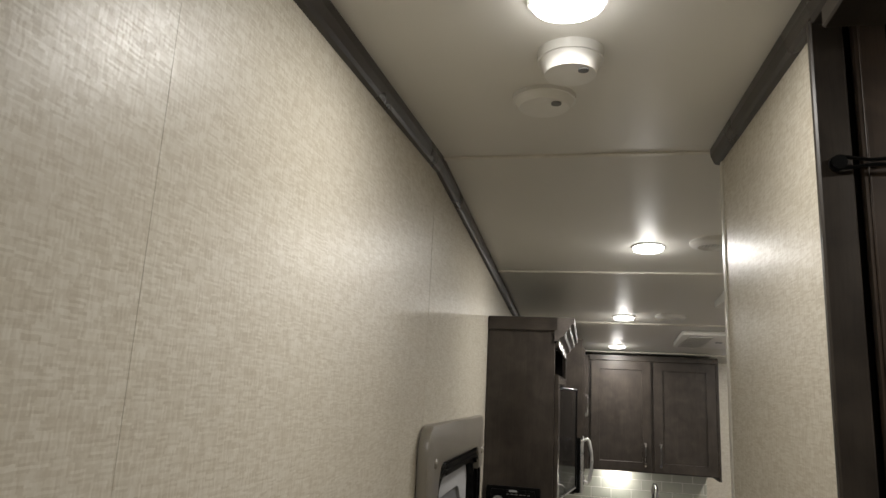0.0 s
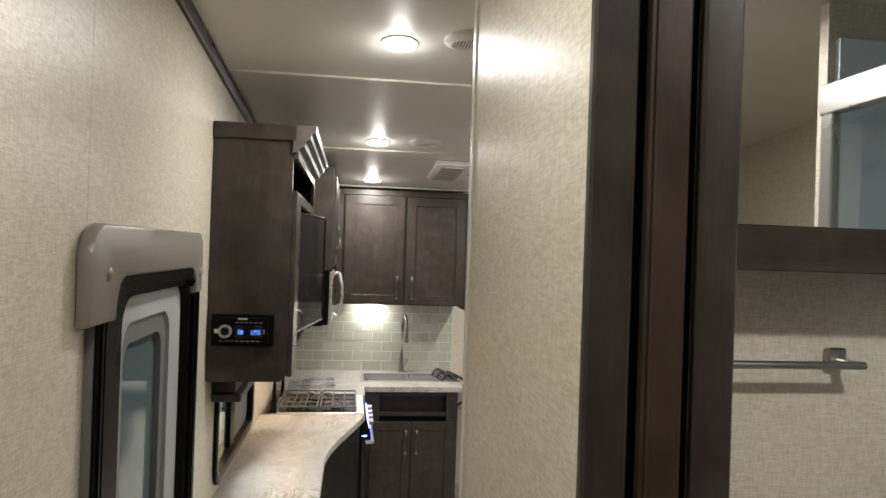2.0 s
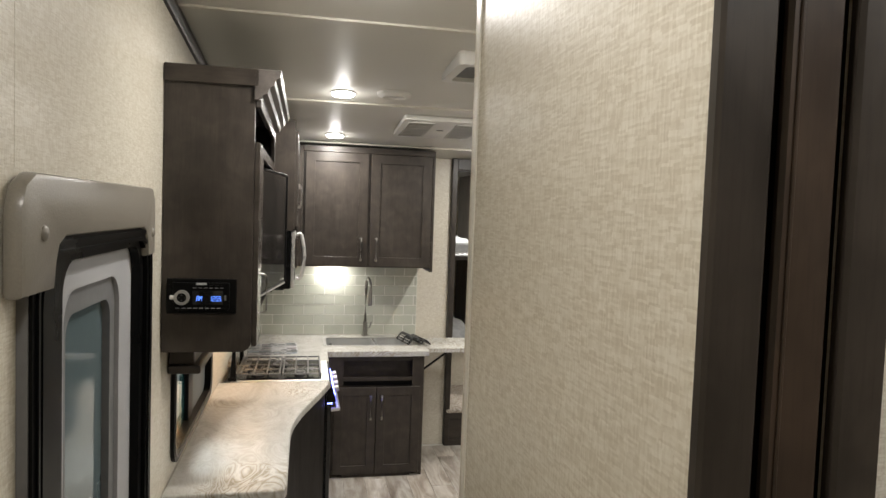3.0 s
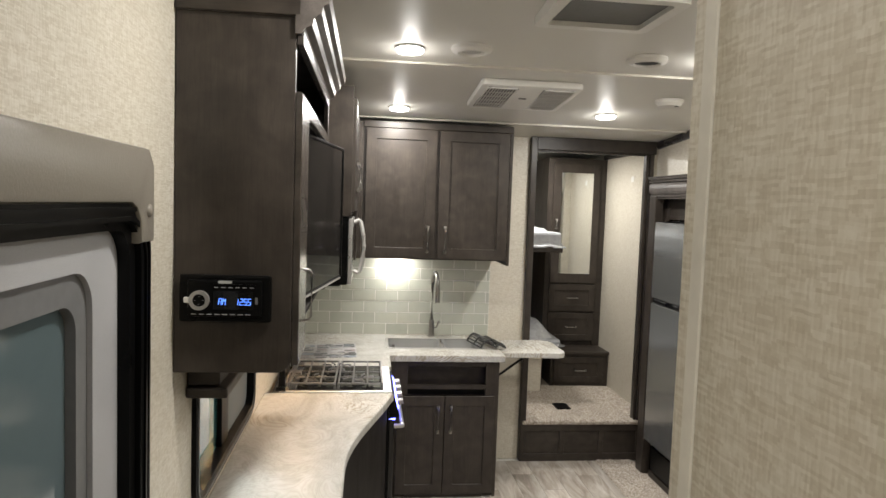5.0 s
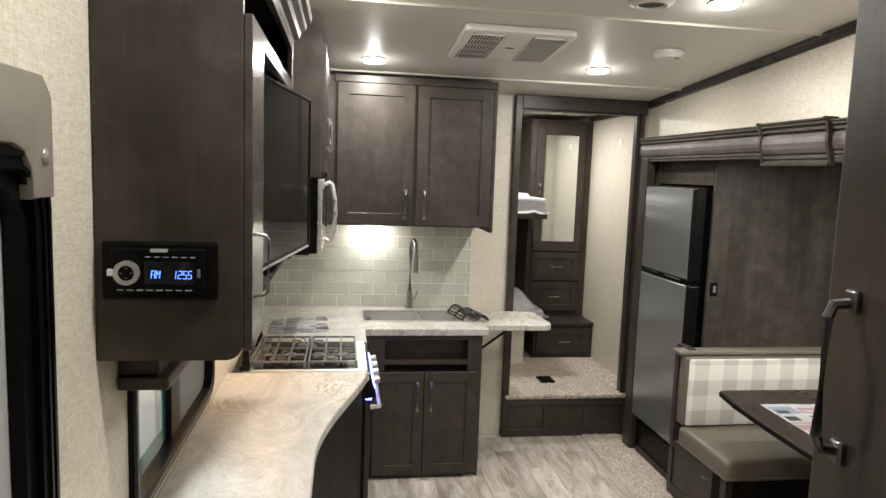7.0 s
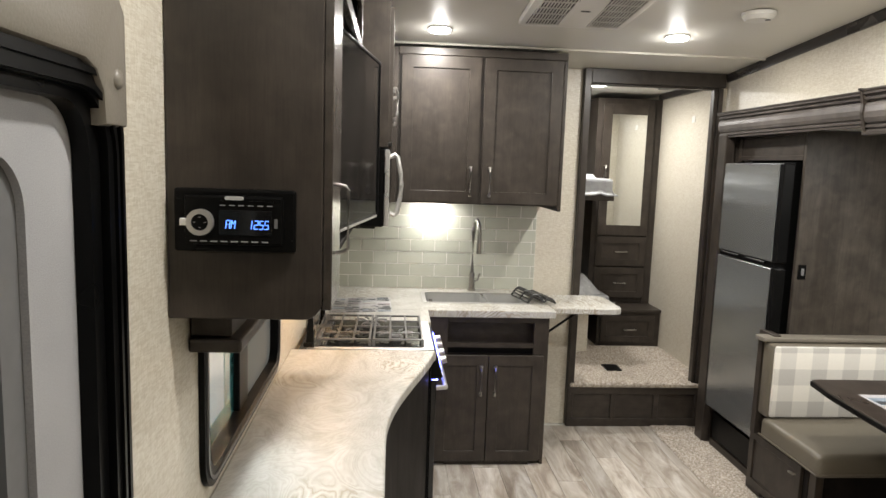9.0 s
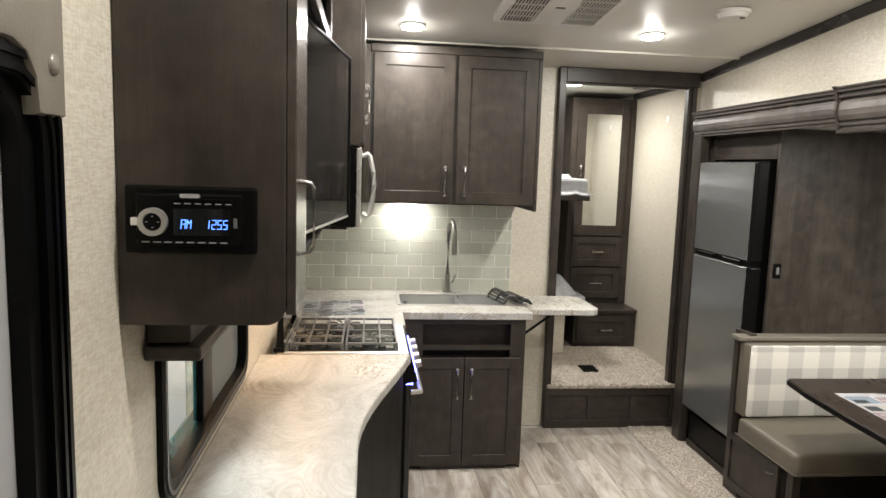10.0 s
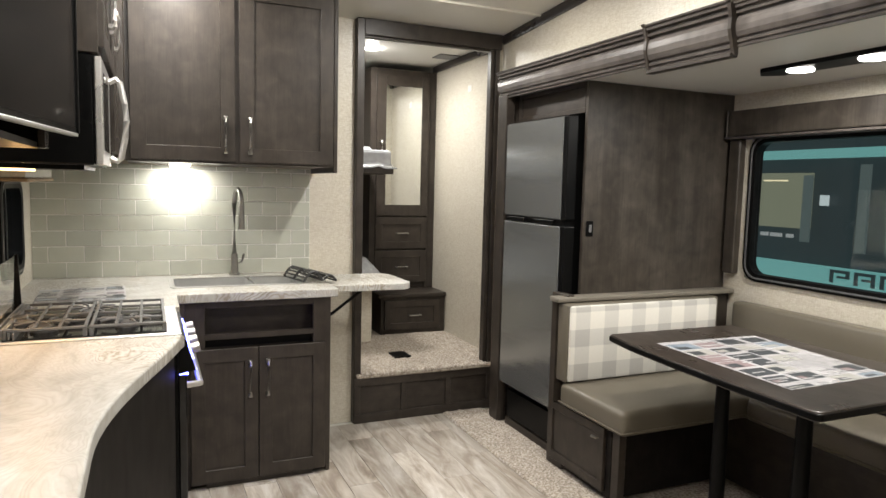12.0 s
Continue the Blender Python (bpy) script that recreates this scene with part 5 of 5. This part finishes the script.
solid("wall_sticker", bm, WHITE, "small white sticker on the bunk room wall", "sticker")
bm = B()
box(bm, 2.45, 2.60, 7.375, 7.525, 2.336, 2.346, 0.002)
solid("ceiling_vent", bm, GRILLE, "dark square vent in the bunk room ceiling", "vent")
ceiling = B()
box(ceiling, BR - 0.035, BR, YB + 0.07, 7.9, 2.30, 2.345, 0.006)
solid("trim", ceiling, TRIM, "dark moulding under the bunk room ceiling", "trim", "ceiling mouldings", "structure")


# ---- ceiling fixtures ----
def led_lamp(x, y, z=None, watts=LED_WATTS, r=0.058):
    z = c_at(y) if z is None else z
    t = thing("ceiling_lamp", (x, y, z), "round flush LED ceiling lamp, lit", "lamp", "LED ceiling lamps")
    tilt = Matrix.Translation((x, y, z)) @ Matrix.Rotation(math.atan2(c_at(y + 0.05) - c_at(y - 0.05), 0.1) if z == c_at(y) else 0, 4, "X")
    bm = B()
    ring(bm, [(r * 1.07 * math.cos(k * math.tau / 32), r * 1.07 * math.sin(k * math.tau / 32)) for k in range(32)],
         [(r * math.cos(k * math.tau / 32), r * math.sin(k * math.tau / 32)) for k in range(32)], "z", -0.004, 0.004)
    bm.transform(tilt)
    part("rim", bm, WHITE, t, smooth=True)
    bm = B()
    cyl(bm, (0, 0, 0.002), (0, 0, -0.011), r * 0.99, 32, r * 0.93)
    bm.transform(tilt)
    part("diffuser", bm, LED, t, "lit white diffuser", True)
    lamp_disc("led", x, y, z - 0.016, r * 0.9, watts * 0.9)
    lamp_dome("led_dome", x, y, z - 0.06, 0.03, watts * 0.07)


for x, y in ((0.678, 3.464), (0.662, 4.868), (0.672, 5.985), (1.90, 5.925), (1.954, 4.785), (1.95, 3.45)):
    led_lamp(x, y)
led_lamp(0.416, 1.78, None, LED_WATTS * 0.50)
led_lamp(1.960, 7.43, 2.345, LED_WATTS * 1.35)
led_lamp(1.40, 1.42, None, LED_WATTS * 1.1)


def round_vent(x, y, slats=WHITE, r=0.068, label="round white ceiling vent with a grey grille"):
    z = c_at(y)
    t = thing("ceiling_vent", (x, y, z), label, "vent", "round ceiling vents")
    bm = B()
    rings = [[bm.verts.new((x + q * r * math.cos(a * math.tau / 32), y + q * r * math.sin(a * math.tau / 32), z + h)) for a in range(32)]
             for q, h in ((1.25, 0.008), (1.25, -0.006), (1.16, -0.013), (0.86, -0.019), (0.76, -0.011), (0.76, 0.008))]
    for a, b in zip(rings, rings[1:]):
        for i in range(32):
            bm.faces.new((a[i], a[(i + 1) % 32], b[(i + 1) % 32], b[i]))
    part("rim", bm, WHITE, t, smooth=True)
    bm = B()
    cyl(bm, (x, y, z - 0.008), (x, y, z + 0.006), r * 0.77, 28)
    part("grille", bm, GRILLE, t)
    for i in range(-4, 5):
        bm = B()
        d = i * r * 0.155
        h = math.sqrt(max(0.0001, (r * 0.74) ** 2 - d * d))
        box(bm, x + d - 0.0022, x + d + 0.0022, y - h, y + h, z - 0.013, z - 0.008)
        part("slat", bm, slats, t)


for x, y, slats in ((0.915, 4.82, WHITE), (1.677, 4.825, GRILLE), (0.905, 3.40, WHITE)):
    round_vent(x, y, slats)


def alarm(x, y, r, h, label, name="smoke_alarm"):
    z = c_at(y)
    t = thing(name, (x, y, z), label, "alarm")
    bm = B()
    cyl(bm, (x, y, z + 0.004), (x, y, z - h * 0.45), r, 32)
    part("base", bm, WHITE, t, smooth=True)
    bm = B()
    cyl(bm, (x, y, z - h * 0.45), (x, y, z - h), r * 0.93, 32, r * 0.78)
    part("cover", bm, WHITE, t, smooth=True)
    bm = B()
    cyl(bm, (x + r * 0.4, y - r * 0.35, z - h), (x + r * 0.4, y - r * 0.35, z - h - 0.003), r * 0.16, 12)
    part("test_button", bm, GRILLE, t, smooth=True)


alarm(2.092, 5.49, 0.075, 0.030, "flat white round alarm under the ceiling")
alarm(0.416, 1.960, 0.058, 0.046, "white drum-shaped smoke alarm in the hallway")
alarm(0.357, 2.170, 0.066, 0.026, "round white ceiling vent cover in the hallway", "ceiling_vent")


def air_conditioner():
    t = thing("ceiling_air_conditioner", (1.29, 5.5, c_at(5.5)), "white flat ceiling air-conditioner panel with two black grilles", "air conditioner")
    y0, y1 = 5.245, 5.755
    slope = (c_at(y1) - c_at(y0)) / (y1 - y0)
    tilt = Matrix.Translation((1.288, 5.50, c_at(5.50))) @ Matrix.Rotation(math.atan(slope), 4, "X")

    def put(name, bm, material, parent, label="", smooth=False):
        bm.transform(tilt)
        return part(name, bm, material, parent, label, smooth)
    bm = B()
    prism(bm, round_rect(-0.255, 0.255, -0.256, 0.256, 0.03), "z", -0.030, 0.004, 0.010)
    p = put("panel", bm, WHITE, t, smooth=True)
    for s in (-1, 1):
        bm = B()
        prism(bm, [(s * 0.062, -0.205), (s * 0.215, -0.215), (s * 0.225, 0.205), (s * 0.085, 0.20)], "z", -0.0325, -0.029)
        put("grille", bm, BLACK, p, "black louvred grille")
        for k in range(6):
            bm = B()
            y = -0.214 + k * 0.0815
            box(bm, *sorted((s * 0.068, s * 0.222)), y, y + 0.010, -0.036, -0.031)
            put("louvre", bm, WHITE, p)
        for k in range(11):
            bm = B()
            x = s * (0.072 + 0.0145 * k)
            box(bm, x - 0.0028, x + 0.0028, -0.208, 0.200, -0.0365, -0.032)
            put("rib", bm, WHITE, p)
    bm = B()
    box(bm, -0.02, 0.02, -0.02, -0.008, -0.0335, -0.029)
    put("badge", bm, GRILLE, p)


def roof_vent():
    t = thing("roof_vent", (1.29, 4.25, c_at(4.25)), "square white roof vent with a dim clear dome", "roof vent")
    z = c_at(4.25)
    bm = B()
    ring(bm, round_rect(1.08, 1.50, 4.06, 4.445, 0.03), round_rect(1.12, 1.46, 4.10, 4.405, 0.02), "z", z - 0.040, z + 0.02)
    part("frame", bm, WHITE, t, smooth=True)
    bm = B()
    box(bm, 1.115, 1.465, 4.095, 4.41, z - 0.022, z - 0.016)
    part("dome", bm, GRILLE, t, "grey clear dome")


air_conditioner()
roof_vent()

# Under-cabinet lamp over the sink.
t = thing("under_cabinet_lamp", (0.705, 6.655, 1.48), "round lit lamp under the wall cabinet", "lamp")
bm = B()
cyl(bm, (0.705, 6.655, 1.497), (0.705, 6.655, 1.484), 0.05, 28, 0.046)
part("diffuser", bm, LED, t, "lit white diffuser", True)
lamp_disc("sink_lamp", 0.705, 6.655, 1.48, 0.042, LED_WATTS * 0.26)
t = thing("hood_lamp", (0.20, 5.32, 1.433), "small warm cooktop lamp under the microwave", "lamp")
bm = B()
box(bm, 0.16, 0.24, 5.28, 5.36, 1.434, 1.441, 0.002)
part("lens", bm, glowing("warm_lens", (1.0, 0.62, 0.28), 5.0), t, "warm lit lens")
lamp_disc("hood_light", 0.20, 5.32, 1.429, 0.035, 4.2, (-0.55, -0.45, -1), (1.0, 0.56, 0.22))


# ---- entry door on the left wall ----
def entry_door():
    t = thing("door_1", (XL, 3.06, 0.02), "entry door with a black frame, grey screen and narrow tinted window", "door", kind="structure")
    y0, y1, z0, z1 = D1
    bm = B()
    ring(bm, round_rect(y0 - 0.03, y1 + 0.012, z0 - 0.015, z1 + 0.012, 0.10), round_rect(y0 + 0.085, y1 - 0.045, z0 + 0.03, z1 - 0.03, 0.08), "x", XL - 0.055, XL + 0.024)
    part("door_frame", bm, RUBBER, t, smooth=True)
    bm = B()
    ring(bm, round_rect(y0 - 0.034, y1 + 0.016, z0 - 0.017, z1 + 0.016, 0.104), round_rect(y0 - 0.030, y1 + 0.012, z0 - 0.015, z1 + 0.012, 0.10), "x", XL + 0.0005, XL + 0.018)
    part("edge_strip", bm, GRILLE, t, "thin grey outer strip", True)
    for q in (0.002, 0.020):
        bm = B()
        ring(bm, round_rect(y0 - 0.018 + q, y1 - q, z0 - 0.003 + q, z1 - q, 0.095), round_rect(y0 - 0.010 + q, y1 - 0.008 - q, z0 + 0.005 + q, z1 - 0.008 - q, 0.088), "x", XL + 0.024, XL + 0.029)
        part("frame_ridge", bm, RUBBER, t, smooth=True)
    bm = B()
    ring(bm, round_rect(y0 + 0.085, y1 - 0.045, z0 + 0.03, z1 - 0.03, 0.08), round_rect(y0 + 0.145, y1 - 0.075, z0 + 0.05, z1 - 0.045, 0.07), "x", XL - 0.05, XL + 0.012)
    part("screen_frame", bm, RUBBER, t, smooth=True)
    w = (2.865, 3.275, 0.55, 1.716)
    bm = B()
    ring(bm, round_rect(y0 + 0.14, y1 - 0.065, z0 + 0.04, z1 - 0.040, 0.075), round_rect(*w, 0.07), "x", XL - 0.045, XL - 0.012)
    part("door_leaf", bm, SCREEN, t, "grey mesh-screened leaf", True)
    bm = B()
    ring(bm, round_rect(*w, 0.07), round_rect(w[0] + 0.042, w[1] - 0.045, w[2] + 0.05, w[3] - 0.055, 0.05), "x", XL - 0.050, XL - 0.022)
    part("window_rim", bm, GRILLE, t, "dark rim round the pane", True)
    bm = B()
    box(bm, XL - 0.046, XL - 0.040, w[0] + 0.03, w[1] - 0.03, w[2] + 0.03, w[3] - 0.03)
    part("pane", bm, TINTED, t, "tinted blue-grey pane")


def padded_cover():
    t = thing("door_valance", (XL, 3.0, 1.75), "taupe padded vinyl valance over the entry door's top", "valance")
    bm = B()
    y0, y1, zt = 2.545, 3.478, 1.945
    outer = [(y0, 1.745), (y0, zt - 0.06), (y0 + 0.02, zt - 0.02), (y0 + 0.06, zt), (y1 - 0.03, zt), (y1, zt - 0.03), (y1, 1.755), (y1 - 0.075, 1.755),
             (y1 - 0.08, 1.80), (y1 - 0.10, 1.825), (y1 - 0.13, 1.835), (y0 + 0.20, 1.835), (y0 + 0.165, 1.82), (y0 + 0.15, 1.79), (y0 + 0.14, 1.745)]
    prism(bm, outer, "x", XL + 0.002, XL + 0.034, 0.010)
    part("pad", bm, PADDED, t, smooth=True)
    for y, z in ((y0 + 0.085, 1.845), (y1 - 0.04, 1.82)):
        bm = B()
        bmesh.ops.create_uvsphere(bm, u_segments=14, v_segments=8, radius=0.014, matrix=Matrix.Translation((XL + 0.034, y, z)) @ Matrix.Diagonal((0.5, 1, 1, 1)))
        part("button", bm, PADDED, t, smooth=True)


entry_door()
padded_cover()


# ---- hallway: bath door frame, grab handle; bath behind ----
JX = HX + 0.004              # face of the bath door's jamb


def bath_door():
    t = thing("door_2", (JX, 1.7, UP), "dark wooden bath door frame with the sliding door's edge between", "door", kind="structure")
    top = c_at(1.8) - 0.003
    for name, x0, x1, y0, y1, z1, material in (
            ("hall_casing", 0.763, 0.808, 1.826, 1.8405, top, WOOD), ("bath_casing", 0.875, 0.916, 1.826, 1.8405, top, WOOD)):
        bm = B()
        box(bm, x0, x1, y0, y1, UP, z1, 0.003)
        part(name, bm, material, t)
    bm = B()
    box(bm, 0.819, 0.865, 1.830, 1.8400, UP, 2.62, 0.003)
    leaf = part("sliding_leaf", bm, WARMWOOD, t, "warm brown edge of the sliding door")
    bm = B()
    box(bm, 0.827, 0.830, 1.8285, 1.8315, UP, 2.62, 0.0008)
    part("edge_bead", bm, WARMWOOD, leaf)
    # Thin black sheet stands for the shade inside the gaps beside the leaf.
    bm = B()
    box(bm, 0.808, 0.875, 1.8402, 1.8418, UP, 2.62)
    part("channel", bm, RUBBER, t)
    bm = B()
    box(bm, JX - 0.010, JX + 0.116, 0.62, 1.779, 2.585, c_at(0.6) - 0.003, 0.003)
    part("header", bm, WOOD_H, t)


def door_cord():
    t = thing("door_strap", (JX + 0.05, 1.826, STRAP_Z), "black elastic cord holding the sliding door shut", "strap")
    a, c, z, y = 0.786, 0.896, STRAP_Z, 1.826
    for x in (a, c):
        bm = B()
        cyl(bm, (x, y, z), (x, y - 0.006, z), 0.011, 14)
        cyl(bm, (x, y - 0.006, z), (x, y - 0.014, z), 0.007, 14, 0.010)
        part("knob", bm, BLACK, t, smooth=True)
    bm = B()
    tube(bm, [(a, y - 0.010, z + 0.009), (a + 0.04, y - 0.012, z + 0.002), (c, y - 0.010, z + 0.009)], 0.0028, 6)
    tube(bm, [(a - 0.009, y - 0.010, z + 0.002), (a, y - 0.010, z - 0.009), (a + 0.045, y - 0.012, z - 0.004), (c - 0.006, y - 0.010, z - 0.006)], 0.0028, 6)
    tube(bm, [(c - 0.008, y - 0.011, z), (c - 0.016, y - 0.012, z - 0.02), (c - 0.013, y - 0.010, z - 0.042)], 0.0015, 6)
    part("cord", bm, RUBBER, t, smooth=True)
    bm = B()
    box(bm, c - 0.022, c - 0.008, y - 0.012, y - 0.007, z - 0.062, z - 0.042, 0.002)
    part("tag", bm, WHITE, t)


bath_door()
door_cord()


def open_leaf():
    """A dark door leaf that stands open past the hall wall's end."""
    t = thing("closet_door", (0.93, 2.70, 0.02), "tall dark wooden door leaf standing open, with a bow handle", "door")
    turn = Matrix.Translation((0.962, 2.872, 0)) @ Matrix.Rotation(math.atan2(0.06, 0.31) * -1, 4, "Z")
    bm = B()
    box(bm, 0, 0.022, -0.335, 0, 0.02, 2.56, 0.006, 3)
    bm.transform(turn)
    d = part("leaf", bm, WOOD, t)
    bm = B()
    tube(bm, [(0.0, -0.047, 1.718), (-0.018, -0.047, 1.716), (-0.022, -0.047, 1.705), (-0.022, -0.047, 1.599), (-0.018, -0.047, 1.588), (0.0, -0.047, 1.586)], 0.0050, 8)
    for z in (1.719, 1.585):
        box(bm, -0.006, 0.002, -0.056, -0.038, z - 0.010, z + 0.010, 0.002)
    bm.transform(turn)
    part("handle", bm, GUNMETAL, d, "dark metal bow handle", True)


open_leaf()


def bath():
    t = thing("medicine_cabinet", (1.5, 2.4, 1.9), "mirrored bath cabinet with a dark wooden lower rail", "cabinet")
    bm = B()
    box(bm, 0.912, 1.72, 2.315, 2.468, 1.905, 2.58)
    part("body", bm, WOOD, t)
    bm = B()
    box(bm, 0.90, 2.10, 2.298, 2.314, 1.897, 1.975, 0.002)
    box(bm, 0.90, 2.10, 2.298, 2.314, 2.514, 2.60, 0.002)
    part("lower_rail", bm, WOOD_X, t)
    bm = B()
    box(bm, 0.912, 1.72, 2.302, 2.314, 1.977, 2.512)
    part("mirror", bm, MIRROR, t, "mirror front")
    t = thing("towel_bar", (1.35, 2.43, 1.71), "satin steel towel bar on the bath wall", "towel bar")
    bm = B()
    tube(bm, [(1.0, 2.405, 1.715), (1.545, 2.405, 1.715)], 0.008, 10)
    part("bar", bm, NICKEL, t, smooth=True)
    bm = B()
    box(bm, 1.505, 1.545, 2.452, 2.469, 1.70, 1.742, 0.003)
    box(bm, 1.520, 1.540, 2.398, 2.455, 1.708, 1.722, 0.003)
    part("mount", bm, NICKEL, t)
    t = thing("shower", (2.2, 2.1, UP), "pale blue-white shower stall with a satin-framed glass front", "shower")
    bm = B()
    box(bm, XR - 0.03, XR - 0.003, 1.735, 2.465, UP, 2.52)
    box(bm, 1.82, XR - 0.03, 1.735, 1.755, UP, 2.52)
    box(bm, 1.82, XR - 0.03, 2.445, 2.465, UP, 2.52)
    box(bm, 1.82, XR - 0.03, 1.755, 2.445, UP, UP + 0.12, 0.01)
    part("surround", bm, SHOWER, t)
    bm = B()
    box(bm, 1.785, 1.825, 1.725, 2.465, 2.312, 2.395, 0.005, 2)
    part("header", bm, STEEL, t, "satin metal header rail")
    bm = B()
    box(bm, 1.788, 1.818, 1.728, 1.775, UP + 0.12, 2.312, 0.004)
    part("post", bm, STEEL, t, "satin metal post")
    bm = B()
    box(bm, 1.803, 1.807, 1.77, 2.46, UP + 0.12, 2.315)
    p = part("glass_door", bm, GLASS, t)
    p.visible_shadow = False
    bm = B()
    tube(bm, [(2.03, 1.79, 1.75), (2.035, 1.79, 2.05), (2.05, 1.792, 2.2), (2.03, 1.80, 2.32)], 0.009, 8)
    part("hose", bm, NICKEL, t, smooth=True)
    for z in (2.07, 2.30):
        bm = B()
        box(bm, 2.0, 2.06, 1.7555, 1.80, z - 0.012, z + 0.012, 0.004)
        part("bracket", bm, NICKEL, t)
    bm = B()
    box(bm, 1.80, XR, 1.70, 1.7345, UP, c_at(1.7))
    solid("wall_bath_divider", bm, WALL, "beige linen-textured vinyl wall beside the shower", "wall", kind="structure")


bath()

# ---- pieces last: wall tiles, floor planks, slide carpet ----
def backsplash():
    z0, z1 = 0.917, 1.492
    bm = B()
    box(bm, XL + 0.001, 1.390, YB - 0.005, YB - 0.0005, z0, z1)
    wall = solid("backsplash", bm, GROUT, "pale grey-green glazed subway tile backsplash", "backsplash", kind="structure")
    w, h, gap = 0.158, 0.0788, 0.0042
    cache = {}
    for row in range(8):
        za, zb = z0 + row * h + gap / 2, min(z0 + (row + 1) * h - gap / 2, z1)
        if zb - za < 0.01:
            continue
        x = 0.100 - w if row % 2 else 0.179 - w
        while x < 1.388:
            a, b = max(x + gap / 2, XL + 0.003), min(x + w - gap / 2, 1.388)
            x += w
            if b - a < 0.012:
                continue
            key = (round(b - a, 4), round(zb - za, 4))
            if key not in cache:
                t = B()
                box(t, 0, key[0], -0.002, 0, 0, key[1], 0.0008)
                cache[key] = mesh_of("tile", t, TILE)
            ob = new("tile", cache[key])
            ob.location = (a, YB - 0.005, za)
            ob.parent = wall


def planks():
    rng = random.Random(5)
    w, length = 0.152, 0.914
    cache = {}
    x, col = XL, 0
    while x < 2.3:
        wide = min(w, 2.30 - x)
        y = 2.62 - length * ((col * 0.37 + rng.uniform(0, 0.12)) % 1)
        while y < 6.70:
            a, b = max(y, 2.62), min(y + length, 6.70)
            if b - a > 0.02:
                key = (round(wide, 3), round(b - a, 3))
                if key not in cache:
                    t = B()
                    box(t, 0.0008, key[0] - 0.0008, 0.0008, key[1] - 0.0008, -0.006, 0, 0.0008)
                    cache[key] = mesh_of("plank", t, PLANK)
                ob = new("plank", cache[key])
                ob.location, ob.parent = (x, a, 0), floor
            y += length
        x += w
        col += 1


backsplash()
planks()
bm = B()
box(bm, 2.225, 2.60, 3.1, 6.655, -0.006, 0.010, 0.005, 2)
box(bm, 2.60, SX, 3.06, 5.74, -0.006, 0.010)
strip = solid("carpet_strip", bm, CARPET, "speckled beige shag carpet along the slide-out", "carpet", kind="structure")


def pile(owner, x0, x1, y0, y1, z, step=0.008, ragged=()):
    """The tufted top of a shag carpet, with uneven edges on the sides named."""
    nx, ny = int((x1 - x0) / step), int((y1 - y0) / step)
    verts, faces = [], []
    for i in range(nx + 1):
        for k in range(ny + 1):
            x, y = x0 + (x1 - x0) * i / nx, y0 + (y1 - y0) * k / ny
            jig = noise.noise_vector(Vector((x * 130, y * 130, z)))
            tuft = noise.noise(Vector((x * 95, y * 95, z))) + 0.6 * noise.noise(Vector((x * 210, y * 210, z)))
            edge = ("w" in ragged and i == 0) or ("s" in ragged and k == 0)
            lift = -0.012 if edge else 0.007 * tuft
            out = 0.008 * noise.noise(Vector((x * 60, y * 60, 3.0))) if edge else 0.0
            verts.append((x + 0.003 * jig.x + (out if "w" in ragged and i == 0 else 0), y + 0.003 * jig.y + (out if "s" in ragged and k == 0 else 0), z + lift))
    for i in range(nx):
        for k in range(ny):
            a = i * (ny + 1) + k
            faces.append((a, a + ny + 1, a + ny + 2, a + 1))
    me = bpy.data.meshes.new("pile")
    me.from_pydata(verts, [], faces)
    for f in me.polygons:
        f.use_smooth = True
    me.materials.append(CARPET)
    ob = new("pile", me)
    ob.parent = owner
    return tagged(ob, "", kind="stuff")


pile(strip, 2.215, 2.48, 4.3, 6.668, 0.015, 0.008, "w")
pile(floor_bunk, 1.692, 2.498, 6.668, 7.60, 0.309, 0.009, "s")
